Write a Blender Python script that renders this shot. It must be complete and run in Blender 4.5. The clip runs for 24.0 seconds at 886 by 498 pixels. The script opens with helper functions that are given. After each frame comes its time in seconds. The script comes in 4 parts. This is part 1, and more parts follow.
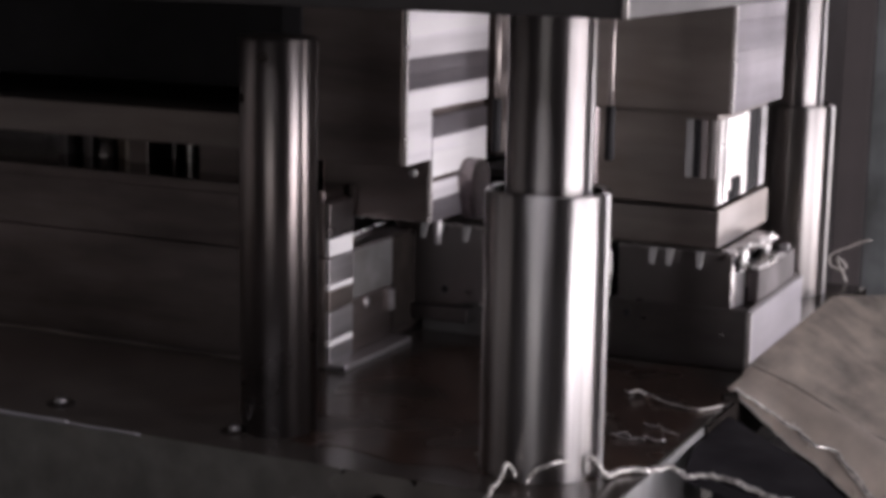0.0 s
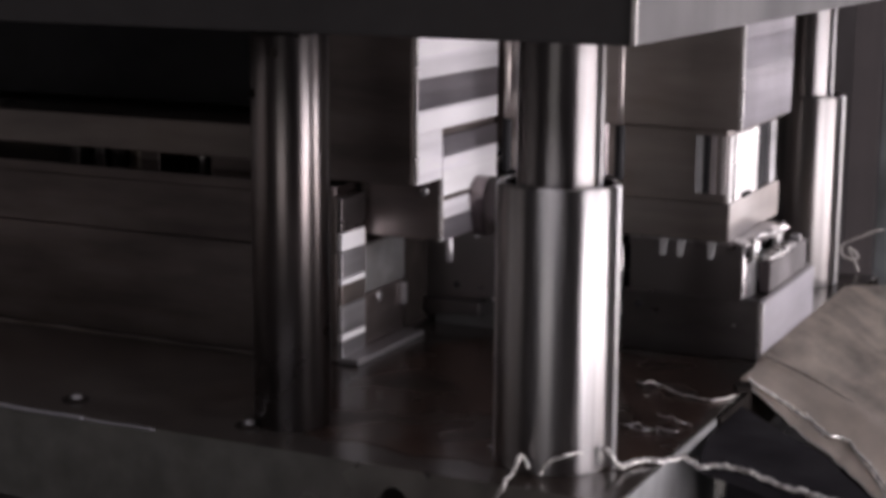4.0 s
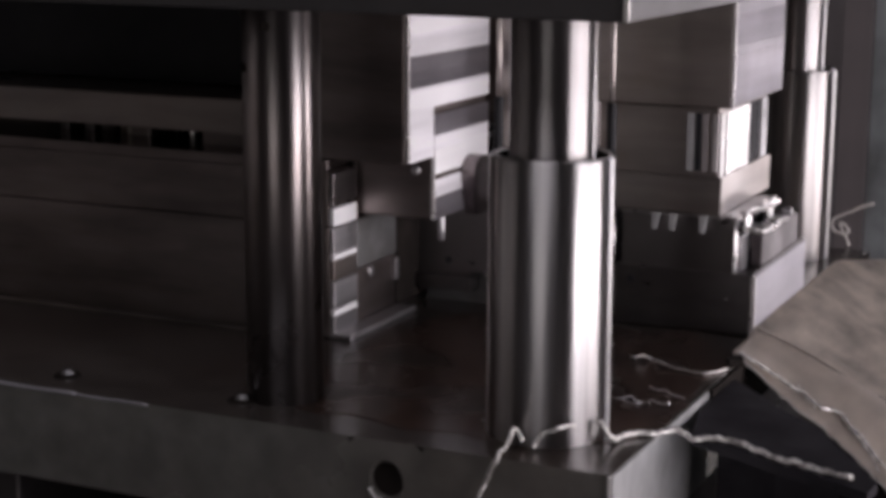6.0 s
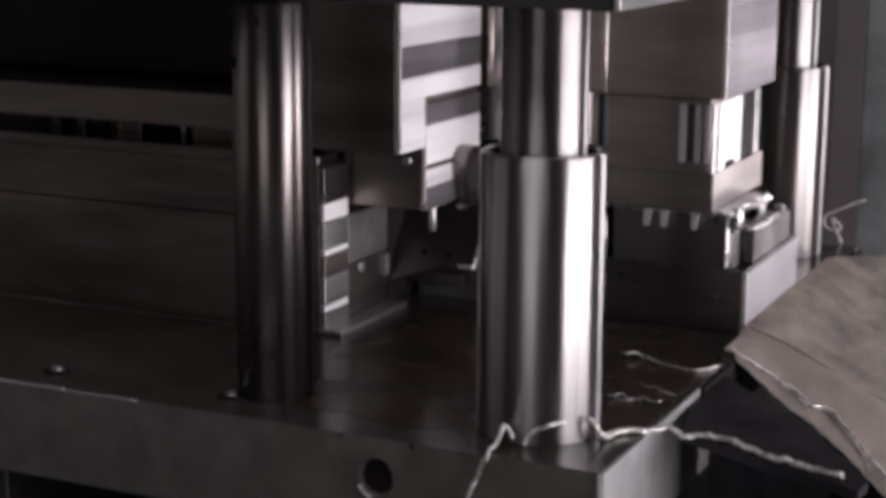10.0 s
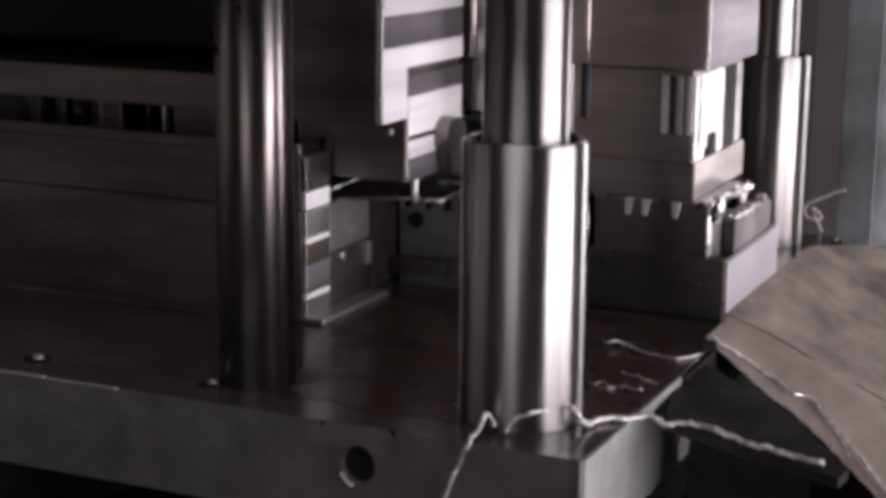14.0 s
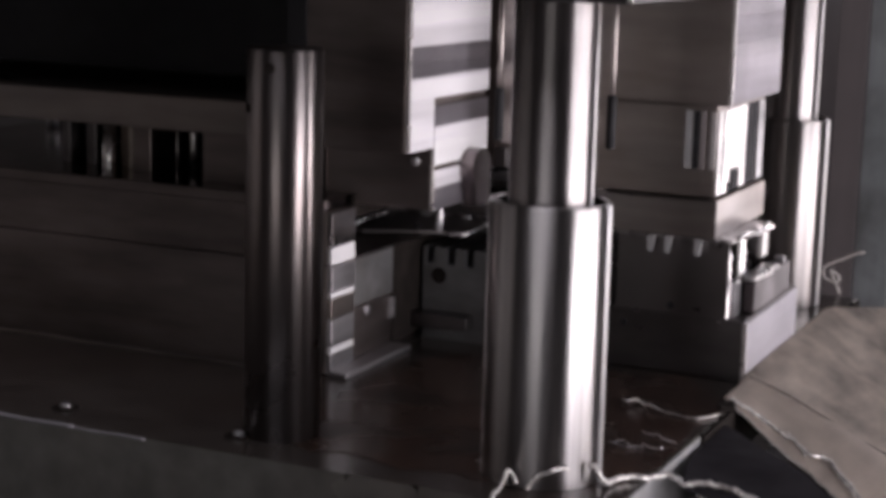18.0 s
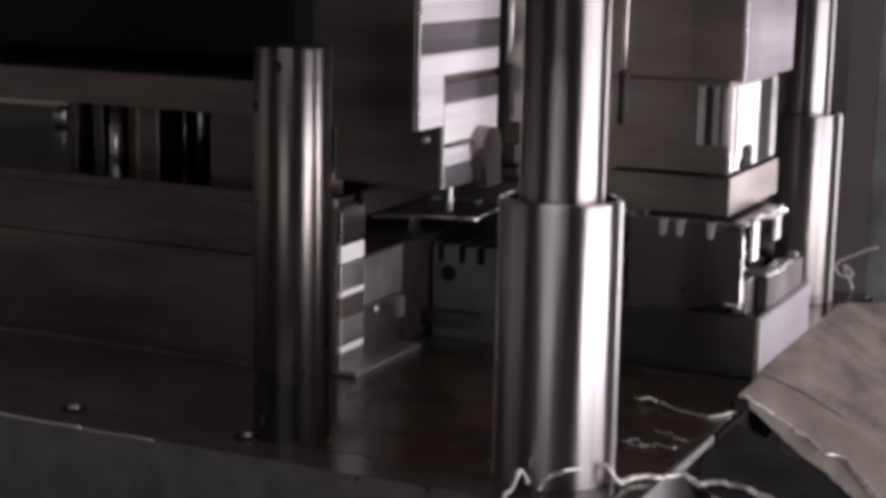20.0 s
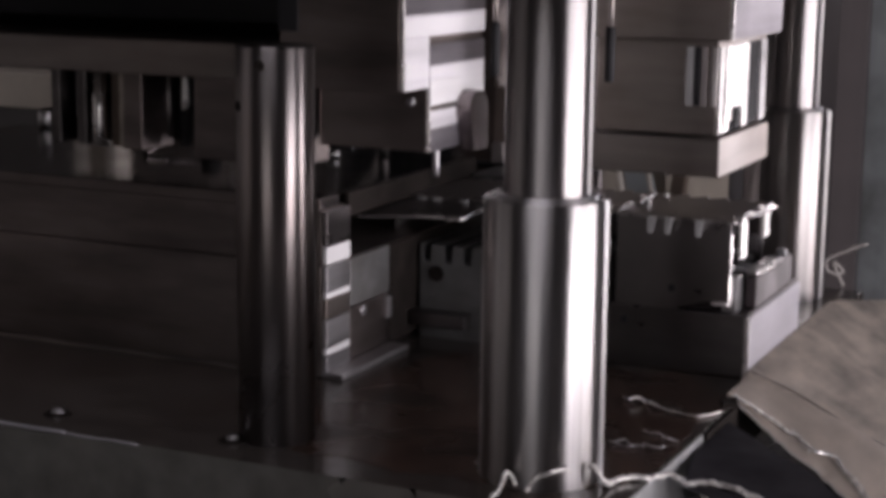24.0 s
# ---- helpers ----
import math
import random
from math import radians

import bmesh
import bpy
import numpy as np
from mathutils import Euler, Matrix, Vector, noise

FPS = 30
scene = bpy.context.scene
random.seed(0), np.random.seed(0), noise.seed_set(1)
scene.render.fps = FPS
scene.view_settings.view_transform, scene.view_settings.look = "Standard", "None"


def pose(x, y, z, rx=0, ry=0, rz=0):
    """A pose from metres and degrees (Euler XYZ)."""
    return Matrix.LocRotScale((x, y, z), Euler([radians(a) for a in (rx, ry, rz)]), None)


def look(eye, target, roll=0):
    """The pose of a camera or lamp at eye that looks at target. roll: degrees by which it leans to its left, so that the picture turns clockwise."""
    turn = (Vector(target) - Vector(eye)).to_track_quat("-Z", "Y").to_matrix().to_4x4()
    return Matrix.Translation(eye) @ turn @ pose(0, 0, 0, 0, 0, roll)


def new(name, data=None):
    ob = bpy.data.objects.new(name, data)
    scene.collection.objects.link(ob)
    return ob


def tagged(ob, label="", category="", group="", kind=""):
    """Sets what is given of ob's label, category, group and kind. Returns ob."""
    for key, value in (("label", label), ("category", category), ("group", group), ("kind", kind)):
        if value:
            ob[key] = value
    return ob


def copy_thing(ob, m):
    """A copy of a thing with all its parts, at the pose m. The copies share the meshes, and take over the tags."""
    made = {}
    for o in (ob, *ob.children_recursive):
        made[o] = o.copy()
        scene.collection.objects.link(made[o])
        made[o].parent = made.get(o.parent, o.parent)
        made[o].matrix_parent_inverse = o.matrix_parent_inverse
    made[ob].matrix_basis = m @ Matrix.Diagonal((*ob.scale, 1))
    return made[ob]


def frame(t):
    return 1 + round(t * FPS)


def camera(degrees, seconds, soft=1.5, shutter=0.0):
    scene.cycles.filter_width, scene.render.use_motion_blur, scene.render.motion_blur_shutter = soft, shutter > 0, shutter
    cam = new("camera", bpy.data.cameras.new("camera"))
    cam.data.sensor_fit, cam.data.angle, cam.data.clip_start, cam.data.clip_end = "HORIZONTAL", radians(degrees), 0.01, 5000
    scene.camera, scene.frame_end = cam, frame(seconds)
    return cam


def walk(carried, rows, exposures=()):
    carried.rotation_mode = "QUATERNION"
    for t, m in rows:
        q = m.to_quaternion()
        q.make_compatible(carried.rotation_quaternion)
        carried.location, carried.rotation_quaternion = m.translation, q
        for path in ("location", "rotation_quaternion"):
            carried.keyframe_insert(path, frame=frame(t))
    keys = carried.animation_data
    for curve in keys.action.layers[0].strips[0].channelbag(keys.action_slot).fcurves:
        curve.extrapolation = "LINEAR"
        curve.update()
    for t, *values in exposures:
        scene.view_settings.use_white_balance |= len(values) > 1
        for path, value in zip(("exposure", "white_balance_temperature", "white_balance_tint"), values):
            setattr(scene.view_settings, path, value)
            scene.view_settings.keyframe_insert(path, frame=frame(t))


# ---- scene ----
TAU = 2 * math.pi
PERIOD, STROKE = 2.0425, 0.27
# the moments at which the ram is lowest; the first two and the last lie outside the clip
LOWEST = (-2.21, -0.165, 1.88, 3.94, 5.99, 8.03, 10.075, 12.11, 14.155, 16.183, 18.235, 20.275, 22.322, 24.338, 26.38)


def stroke(t):
    """How many strokes are done since the clip's start, and the seconds since the last one."""
    n = max(i for i, b in enumerate(LOWEST) if b <= t)
    return n - 1, (t - LOWEST[n]) * PERIOD / (LOWEST[n + 1] - LOWEST[n])


def lift(t):
    """Height of the ram over its lowest point."""
    d = stroke(t)[1]
    h = STROKE / 2 * (1 - math.cos(TAU * d / PERIOD))
    return h * (1 - 0.14 * max(0.0, 1 - h / 0.2)) if d > PERIOD / 2 else h      # it comes down to a short dwell


# seconds, eye in metres, turn to the left of the die's depth axis, tilt down, lean (degrees)
PATH = [
    (0, 0.2894, -0.7296, 0.2540, 25.218, 10.776, 1.025), (0.5, 0.2909, -0.7290, 0.2544, 25.233, 10.323, 0.925),
    (1, 0.2925, -0.7319, 0.2556, 25.291, 10.062, 0.911), (1.5, 0.2907, -0.7304, 0.2542, 25.220, 9.895, 0.885),
    (2, 0.2924, -0.7305, 0.2540, 25.375, 10.318, 0.667), (2.5, 0.2924, -0.7296, 0.2547, 25.535, 10.373, 0.720),
    (4.5, 0.2897, -0.7321, 0.2532, 25.637, 11.148, 0.340), (5, 0.2892, -0.7321, 0.2525, 25.562, 11.235, 0.402),
    (5.5, 0.2885, -0.7340, 0.2517, 25.353, 11.452, 0.591), (6, 0.2886, -0.7325, 0.2502, 25.224, 11.616, 0.277),
    (6.5, 0.2902, -0.7328, 0.2523, 25.269, 11.449, 0.336), (7, 0.2909, -0.7339, 0.2520, 25.266, 11.348, 0.492),
    (7.5, 0.2890, -0.7334, 0.2520, 25.075, 11.359, 0.619), (8, 0.2909, -0.7341, 0.2512, 24.951, 11.356, 0.042),
    (8.5, 0.2905, -0.7321, 0.2518, 24.997, 11.616, 0.378), (9, 0.2888, -0.7316, 0.2504, 25.057, 11.508, 0.337),
    (9.5, 0.2889, -0.7293, 0.2507, 25.052, 11.709, 0.499), (10, 0.2887, -0.7293, 0.2505, 25.002, 11.799, 0.456),
    (10.5, 0.2880, -0.7285, 0.2502, 24.929, 11.873, 0.504), (12.5, 0.2876, -0.7284, 0.2508, 24.667, 12.112, 0.747),
    (13, 0.2878, -0.7283, 0.2492, 24.512, 12.138, 0.493), (13.5, 0.2878, -0.7283, 0.2497, 24.371, 12.121, 0.515),
    (14, 0.2879, -0.7299, 0.2493, 24.309, 12.115, 0.674), (14.5, 0.2864, -0.7335, 0.2517, 24.272, 12.088, 0.885),
    (15, 0.2872, -0.7349, 0.2514, 24.517, 11.563, 0.954), (15.5, 0.2867, -0.7379, 0.2528, 24.473, 11.427, 1.169),
    (16, 0.2880, -0.7412, 0.2529, 24.496, 11.248, 1.132), (16.5, 0.2894, -0.7393, 0.2540, 24.599, 11.298, 1.159),
    (17, 0.2909, -0.7407, 0.2543, 24.631, 11.113, 1.207), (17.5, 0.2896, -0.7427, 0.2558, 24.697, 10.732, 1.353),
    (18, 0.2880, -0.7435, 0.2561, 24.829, 10.458, 1.541), (18.5, 0.2884, -0.7425, 0.2561, 25.132, 10.335, 1.294),
    (19, 0.2874, -0.7404, 0.2561, 25.227, 10.281, 1.393), (19.5, 0.2845, -0.7380, 0.2559, 25.175, 10.421, 1.182),
    (21.5, 0.2843, -0.7337, 0.2550, 25.041, 10.803, 1.239), (22, 0.2833, -0.7328, 0.2545, 24.995, 10.817, 1.039),
    (22.5, 0.2842, -0.7324, 0.2547, 25.038, 10.774, 1.020), (23, 0.2846, -0.7306, 0.2538, 25.028, 10.439, 0.720),
    (23.5, 0.2850, -0.7308, 0.2543, 24.985, 10.403, 0.762), (24, 0.2855, -0.7282, 0.2548, 24.951, 10.607, 0.763),
]


def aim(x, y, z, yaw, pitch, lean):
    a, p = radians(yaw), radians(pitch)
    way = Vector((-math.sin(a) * math.cos(p), math.cos(a) * math.cos(p), -math.sin(p)))
    return look((x, y, z), Vector((x, y, z)) + way, lean)


cam = camera(29.31, 24.0, soft=4.5, shutter=0.12)
# the clip's own gain drifts slowly, and opens up while the ram is high
DRIFT = [(0, -0.05), (2, -0.08), (5, 0.0), (7, 0.03), (10, 0.08), (13, 0.16), (15, 0.14), (17, 0.05), (19, 0.0), (22, -0.06), (24, -0.10)]
walk(cam, [(r[0], aim(*r[1:])) for r in PATH],
     exposures=[(i / 5, -0.12 + 0.33 * min(1.0, lift(i / 5) / 0.16) + float(np.interp(i / 5, *zip(*DRIFT))), 6500, 20) for i in range(121)])

# ---------------------------------------------------------------- light
world = bpy.data.worlds.new("world")
scene.world = world
world.use_nodes = True
wn = world.node_tree.nodes
sky = wn.new("ShaderNodeTexSky")
sky.sky_type = "NISHITA"
sky.sun_disc = False
sky.sun_elevation, sky.sun_rotation = radians(38), radians(60)
wn["Background"].inputs["Strength"].default_value = 0.1
world.node_tree.links.new(sky.outputs[0], wn["Background"].inputs[0])


def window_light(name, where, target, sx, sy, watts, colour):
    d = bpy.data.lights.new(name, "AREA")
    d.shape, d.size, d.size_y, d.energy, d.color = "RECTANGLE", sx, sy, watts, colour
    ob = new(name, d)
    ob.matrix_basis = look(where, target)
    return ob


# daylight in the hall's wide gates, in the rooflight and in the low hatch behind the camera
window_light("gate_daylight", (2.25, 0.115, -0.1), (0, 0.115, -0.1), 2.33, 1.65, 79, (1.0, 0.975, 0.985))
window_light("side_gate_daylight", (1.2, 3.45, 0.375), (1.2, 0, 0.375), 0.8, 2.6, 20, (1.0, 0.975, 0.985))
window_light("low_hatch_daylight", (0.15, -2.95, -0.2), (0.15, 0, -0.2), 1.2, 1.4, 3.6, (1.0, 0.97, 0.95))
window_light("rooflight_daylight", (-0.1, -1.3, 2.57), (-0.1, -1.3, 0), 1.6, 1.2, 11.5, (1.0, 0.975, 0.965))

# ---------------------------------------------------------------- materials


def material(name, base, rough=0.5, metal=0.0, grain=0.25, scale=60.0, stain=0.3, stain_scale=9.0, bump=0.05,
             stretch=(1, 1, 1), second=None, rough_var=0.15, ior=1.45, turned=0.0):
    """A worn surface: fine grain, larger stains that mix in a second colour, uneven gloss and a slight relief."""
    m = bpy.data.materials.new(name)
    m.use_nodes = True
    n, l = m.node_tree.nodes, m.node_tree.links
    b = n["Principled BSDF"]
    b.inputs["Metallic"].default_value = metal
    b.inputs["IOR"].default_value = ior
    if turned:                       # grinding marks that run round the upright axis
        tg = n.new("ShaderNodeTangent")
        tg.direction_type, tg.axis = "RADIAL", "Z"
        b.inputs["Anisotropic"].default_value = turned
        b.inputs["Anisotropic Rotation"].default_value = 0.25
        l.new(tg.outputs[0], b.inputs["Tangent"])
    tc = n.new("ShaderNodeTexCoord")
    mp = n.new("ShaderNodeMapping")
    mp.inputs["Scale"].default_value = stretch
    l.new(tc.outputs["Object"], mp.inputs[0])
    fine = n.new("ShaderNodeTexNoise")
    fine.inputs["Scale"].default_value, fine.inputs["Detail"].default_value = scale, 5
    l.new(mp.outputs[0], fine.inputs["Vector"])
    big = n.new("ShaderNodeTexNoise")
    big.inputs["Scale"].default_value, big.inputs["Detail"].default_value = stain_scale, 6
    l.new(tc.outputs["Object"], big.inputs["Vector"])
    ramp = n.new("ShaderNodeMapRange")
    ramp.inputs[1].default_value, ramp.inputs[2].default_value = 0.42, 0.66
    ramp.inputs[3].default_value, ramp.inputs[4].default_value = 0.0, stain
    l.new(big.outputs["Fac"], ramp.inputs[0])
    mix = n.new("ShaderNodeMix")
    mix.data_type = "RGBA"
    second = second or tuple(c * 0.45 for c in base)
    mix.inputs[6].default_value, mix.inputs[7].default_value = (*base, 1), (*second, 1)
    l.new(ramp.outputs[0], mix.inputs[0])
    vary = n.new("ShaderNodeMapRange")
    vary.inputs[1].default_value, vary.inputs[2].default_value = 0.3, 0.7
    vary.inputs[3].default_value, vary.inputs[4].default_value = 1 - grain, 1 + grain
    l.new(fine.outputs["Fac"], vary.inputs[0])
    mul = n.new("ShaderNodeVectorMath")
    mul.operation = "SCALE"
    l.new(mix.outputs[2], mul.inputs[0])
    l.new(vary.outputs[0], mul.inputs[3])
    l.new(mul.outputs[0], b.inputs["Base Color"])
    rr = n.new("ShaderNodeMapRange")
    rr.inputs[1].default_value, rr.inputs[2].default_value = 0.3, 0.7
    rr.inputs[3].default_value, rr.inputs[4].default_value = max(0.03, rough - rough_var), min(1, rough + rough_var)
    l.new(big.outputs["Fac"], rr.inputs[0])
    l.new(rr.outputs[0], b.inputs["Roughness"])
    bp = n.new("ShaderNodeBump")
    bp.inputs["Strength"].default_value, bp.inputs["Distance"].default_value = bump, 0.002
    l.new(fine.outputs["Fac"], bp.inputs["Height"])
    l.new(bp.outputs[0], b.inputs["Normal"])
    return m


CHROME = material("ground_steel", (0.66, 0.638, 0.634), 0.36, 1.0, 0.22, 170, 0.15, 14, 0.003, (1, 1, 0.02), rough_var=0.02, turned=1.0)
PINCHROME = material("ground_post_steel", (0.53, 0.505, 0.50), 0.40, 1.0, 0.2, 170, 0.25, 14, 0.003, (1, 1, 0.02), rough_var=0.02, turned=1.0)
POSTMAT = material("hardened_post_steel", (0.315, 0.290, 0.287), 0.29, 1.0, 0.12, 90, 0.5, 10, 0.0, (1, 1, 0.15), second=(0.25, 0.185, 0.16), rough_var=0.03, turned=0.82)
OILTOP = material("oily_cover_steel", (0.20, 0.18, 0.175), 0.15, 1.0, 0.3, 40, 0.7, 14, 0.02, second=(0.08, 0.062, 0.055), rough_var=0.08)
ENDGREY = material("lightened_end_grey", (0.115, 0.111, 0.113), 0.5, 0.5, 0.14, 50, 0.4, 7, 0.06, (1, 1, 0.08), rough_var=0.1)
POLISHED = material("milled_steel", (0.58, 0.57, 0.585), 0.40, 1.0, 0.32, 70, 0.3, 18, 0.06, (0.05, 0.05, 1), rough_var=0.1)
TOOL = material("oily_tool_steel", (0.20, 0.185, 0.185), 0.34, 1.0, 0.2, 70, 0.5, 12, 0.08, (0.3, 0.3, 1), rough_var=0.12)
DARKTOOL = material("dark_tool_steel", (0.295, 0.253, 0.243), 0.40, 1.0, 0.3, 60, 0.6, 7, 0.08, (0.2, 0.2, 1), rough_var=0.12)
PUNCHMAT = material("grey_punch_steel", (0.41, 0.375, 0.357), 0.34, 1.0, 0.2, 60, 0.6, 9, 0.05, (0.15, 0.15, 1), second=(0.27, 0.215, 0.185), rough_var=0.1)
SHOE = material("oiled_shoe_steel", (0.165, 0.162, 0.150), 0.27, 0.35, 0.2, 50, 0.4, 5, 0.05, second=(0.13, 0.10, 0.083), rough_var=0.08)
SHOETOP = material("oil_wet_shoe_top", (0.062, 0.054, 0.049), 0.2, 0.0, 0.3, 50, 0.8, 6, 0.02, second=(0.034, 0.022, 0.017), rough_var=0.08, ior=1.7)
GREYDIE = material("grey_die_steel", (0.21, 0.21, 0.21), 0.42, 0.55, 0.2, 60, 0.7, 24, 0.06, (0.4, 0.4, 1), second=(0.09, 0.08, 0.075), rough_var=0.1)
REARCHROME = material("dimmed_ground_steel", (0.55, 0.525, 0.515), 0.37, 1.0, 0.22, 170, 0.4, 14, 0.003, (1, 1, 0.02), second=(0.40, 0.36, 0.335), rough_var=0.02, turned=1.0)
BROWNSTEEL = material("brown_steel", (0.26, 0.232, 0.235), 0.26, 1.0, 0.2, 120, 0.5, 14, 0.003, (1, 1, 0.05), second=(0.17, 0.13, 0.13), rough_var=0.02, turned=0.8)
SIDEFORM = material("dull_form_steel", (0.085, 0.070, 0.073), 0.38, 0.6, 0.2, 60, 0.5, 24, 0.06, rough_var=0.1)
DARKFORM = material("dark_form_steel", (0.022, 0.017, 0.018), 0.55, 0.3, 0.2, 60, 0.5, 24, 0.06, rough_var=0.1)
# light and dark copies of one milled steel, for painted reflection bands
LIGHTBAND = material("light_band_steel", (0.93, 0.915, 0.94), 0.42, 0.30, 0.3, 60, 0.25, 22, 0.03, (0.03, 0.03, 1), second=(0.72, 0.69, 0.76), rough_var=0.06)
DARKBAND = material("dark_band_steel", (0.46, 0.44, 0.47), 0.45, 1.0, 0.3, 60, 0.25, 22, 0.03, (0.03, 0.03, 1), rough_var=0.06)
RUST = material("oily_rust", (0.075, 0.045, 0.034), 0.24, 0.1, 0.35, 60, 0.9, 20, 0.05, second=(0.030, 0.020, 0.016), rough_var=0.12, ior=1.6)
ENDSHOE = material("lightened_steel", (0.58, 0.585, 0.585), 0.5, 0.5, 0.14, 60, 0.4, 9, 0.05, rough_var=0.1)
SHADEDSHEET = material("shaded_sheet", (0.27, 0.25, 0.25), 0.30, 1.0, 0.15, 40, 0.4, 20, 0.04, rough_var=0.08)
SHOE_UP = material("darkened_shoe_steel", (0.040, 0.037, 0.037), 0.6, 0.0, 0.1, 60, 0.3, 7, 0.05, rough_var=0.1)
ENDFACE = material("lightened_tool_steel", (0.48, 0.465, 0.50), 0.5, 0.6, 0.1, 80, 0.25, 9, 0.04, (0.2, 0.2, 1), rough_var=0.08)
SHEET = material("zinc_coated_sheet", (0.44, 0.415, 0.41), 0.32, 1.0, 0.1, 40, 0.25, 20, 0.04, rough_var=0.08)
# steel whitened for bright bands and a glint
WHITENED = material("whitened_steel", (0.95, 0.94, 0.95), 0.5, 0.25, 0.12, 60, 0.2, 16, 0.06, (0.03, 0.03, 1), rough_var=0.08)
MATTBLACK = material("matt_black", (0.022, 0.018, 0.016), 0.92, 0.0, 0.3, 60, 0.4, 20, 0.2, ior=1.2)
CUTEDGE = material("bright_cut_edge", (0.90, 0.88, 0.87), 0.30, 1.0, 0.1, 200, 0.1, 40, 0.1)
BALLS = material("ball_steel", (0.64, 0.62, 0.62), 0.18, 1.0, 0.05, 200, 0.05, 30, 0.0)
CAGE = material("cage_aluminium", (0.66, 0.64, 0.64), 0.42, 1.0, 0.1, 120, 0.2, 30, 0.02, rough_var=0.04, turned=0.9)
CHUTE = material("greasy_chute_sheet", (0.57, 0.50, 0.43), 0.5, 0.05, 0.3, 60, 0.9, 24, 0.06, (1, 0.35, 1), second=(0.27, 0.235, 0.205), rough_var=0.14)
CHUTELIP = material("lit_chute_lip", (0.62, 0.545, 0.48), 0.45, 0.15, 0.15, 60, 0.6, 22, 0.05, (1, 0.35, 1), second=(0.42, 0.37, 0.32), rough_var=0.1)
PLAINBLACK = material("plain_black", (0.020, 0.0195, 0.022), 0.78, 0.0, 0.2, 60, 0.3, 9, 0.1)
WIRE = material("tinned_wire", (0.90, 0.88, 0.85), 0.35, 0.5, 0.2, 300, 0.75, 120, 0.1, second=(0.30, 0.27, 0.25))
DULLWIRE = material("dull_wire", (0.50, 0.47, 0.45), 0.4, 0.6, 0.2, 300, 0.6, 120, 0.1)
WHITE = material("white_paint", (0.80, 0.75, 0.69), 0.5, 0.0, 0.08, 30, 0.4, 9, 0.05, second=(0.45, 0.41, 0.36))
TANPAINT = material("tan_paint", (0.37, 0.33, 0.28), 0.55, 0.0, 0.2, 14, 0.8, 7, 0.05, (1, 1, 0.2), second=(0.24, 0.205, 0.17))
CREAM = material("pale_tan_paint", (0.62, 0.56, 0.48), 0.5, 0.0, 0.1, 20, 0.6, 8, 0.05, second=(0.36, 0.31, 0.26))
BLUE = material("blue_grey_paint", (0.60, 0.66, 0.69), 0.5, 0.0, 0.1, 20, 0.4, 4, 0.05)
BROWN = material("brown_primer", (0.15, 0.112, 0.09), 0.6, 0.0, 0.15, 20, 0.4, 4, 0.05)
HALLWALL = material("grimy_wall_paint", (0.06, 0.056, 0.054), 0.7, 0.0, 0.25, 3, 0.6, 0.9, 0.05)
PALEWALL = material("grey_wall_paint", (0.52, 0.50, 0.48), 0.7, 0.0, 0.2, 3, 0.5, 0.9, 0.05)
DARKBROWN = material("dark_brown", (0.052, 0.036, 0.030), 0.6, 0.0, 0.2, 30, 0.5, 9, 0.1)
DARKWALL = material("grimy_dark_paint", (0.066, 0.056, 0.052), 0.7, 0.0, 0.2, 8, 0.5, 1.2, 0.05)
CONCRETE = material("oil_stained_concrete", (0.10, 0.094, 0.09), 0.7, 0.0, 0.2, 20, 0.6, 2.0, 0.2)
GREYPAINT = material("grey_machine_paint", (0.075, 0.070, 0.068), 0.5, 0.0, 0.15, 15, 0.5, 3, 0.05)
COLUMNPAINT = material("streaky_column_paint", (0.105, 0.098, 0.100), 0.5, 0.0, 0.3, 14, 0.7, 5, 0.05, (1, 1, 0.15), second=(0.06, 0.05, 0.05))
STRIPCURTAIN = material("grey_plastic_strip", (0.33, 0.355, 0.36), 0.45, 0.0, 0.35, 22, 0.8, 11, 0.05, (1, 1, 0.12), second=(0.11, 0.112, 0.11))
STRIPBROWN = material("brown_plastic_strip", (0.080, 0.068, 0.068), 0.55, 0.0, 0.3, 20, 0.5, 6, 0.05, (1, 1, 0.05))
PALESTEEL = material("pale_pinkish_steel", (0.44, 0.40, 0.395), 0.5, 0.3, 0.1, 60, 0.4, 30, 0.04, (1, 1, 0.1), rough_var=0.08)
PAD = material("dusty_black_rubber", (0.034, 0.031, 0.036), 0.7, 0.0, 0.3, 60, 0.5, 12, 0.1, second=(0.010, 0.009, 0.011), ior=1.2)
HOSE = material("clear_hose", (0.55, 0.52, 0.49), 0.3, 0.0, 0.05, 60, 0.2, 20, 0.02)

# ---------------------------------------------------------------- mesh helpers


def box(bm, x0, x1, y0, y1, z0, z1, bevel=0.0):
    r = bmesh.ops.create_cube(bm, size=1.0)
    vs = r["verts"]
    for v in vs:
        v.co = Vector((x0 + (v.co.x + 0.5) * (x1 - x0), y0 + (v.co.y + 0.5) * (y1 - y0), z0 + (v.co.z + 0.5) * (z1 - z0)))
    if bevel:
        es = list({e for v in vs for e in v.link_edges})
        bmesh.ops.bevel(bm, geom=es, offset=bevel, segments=2, profile=0.6, affect="EDGES")
    return bm


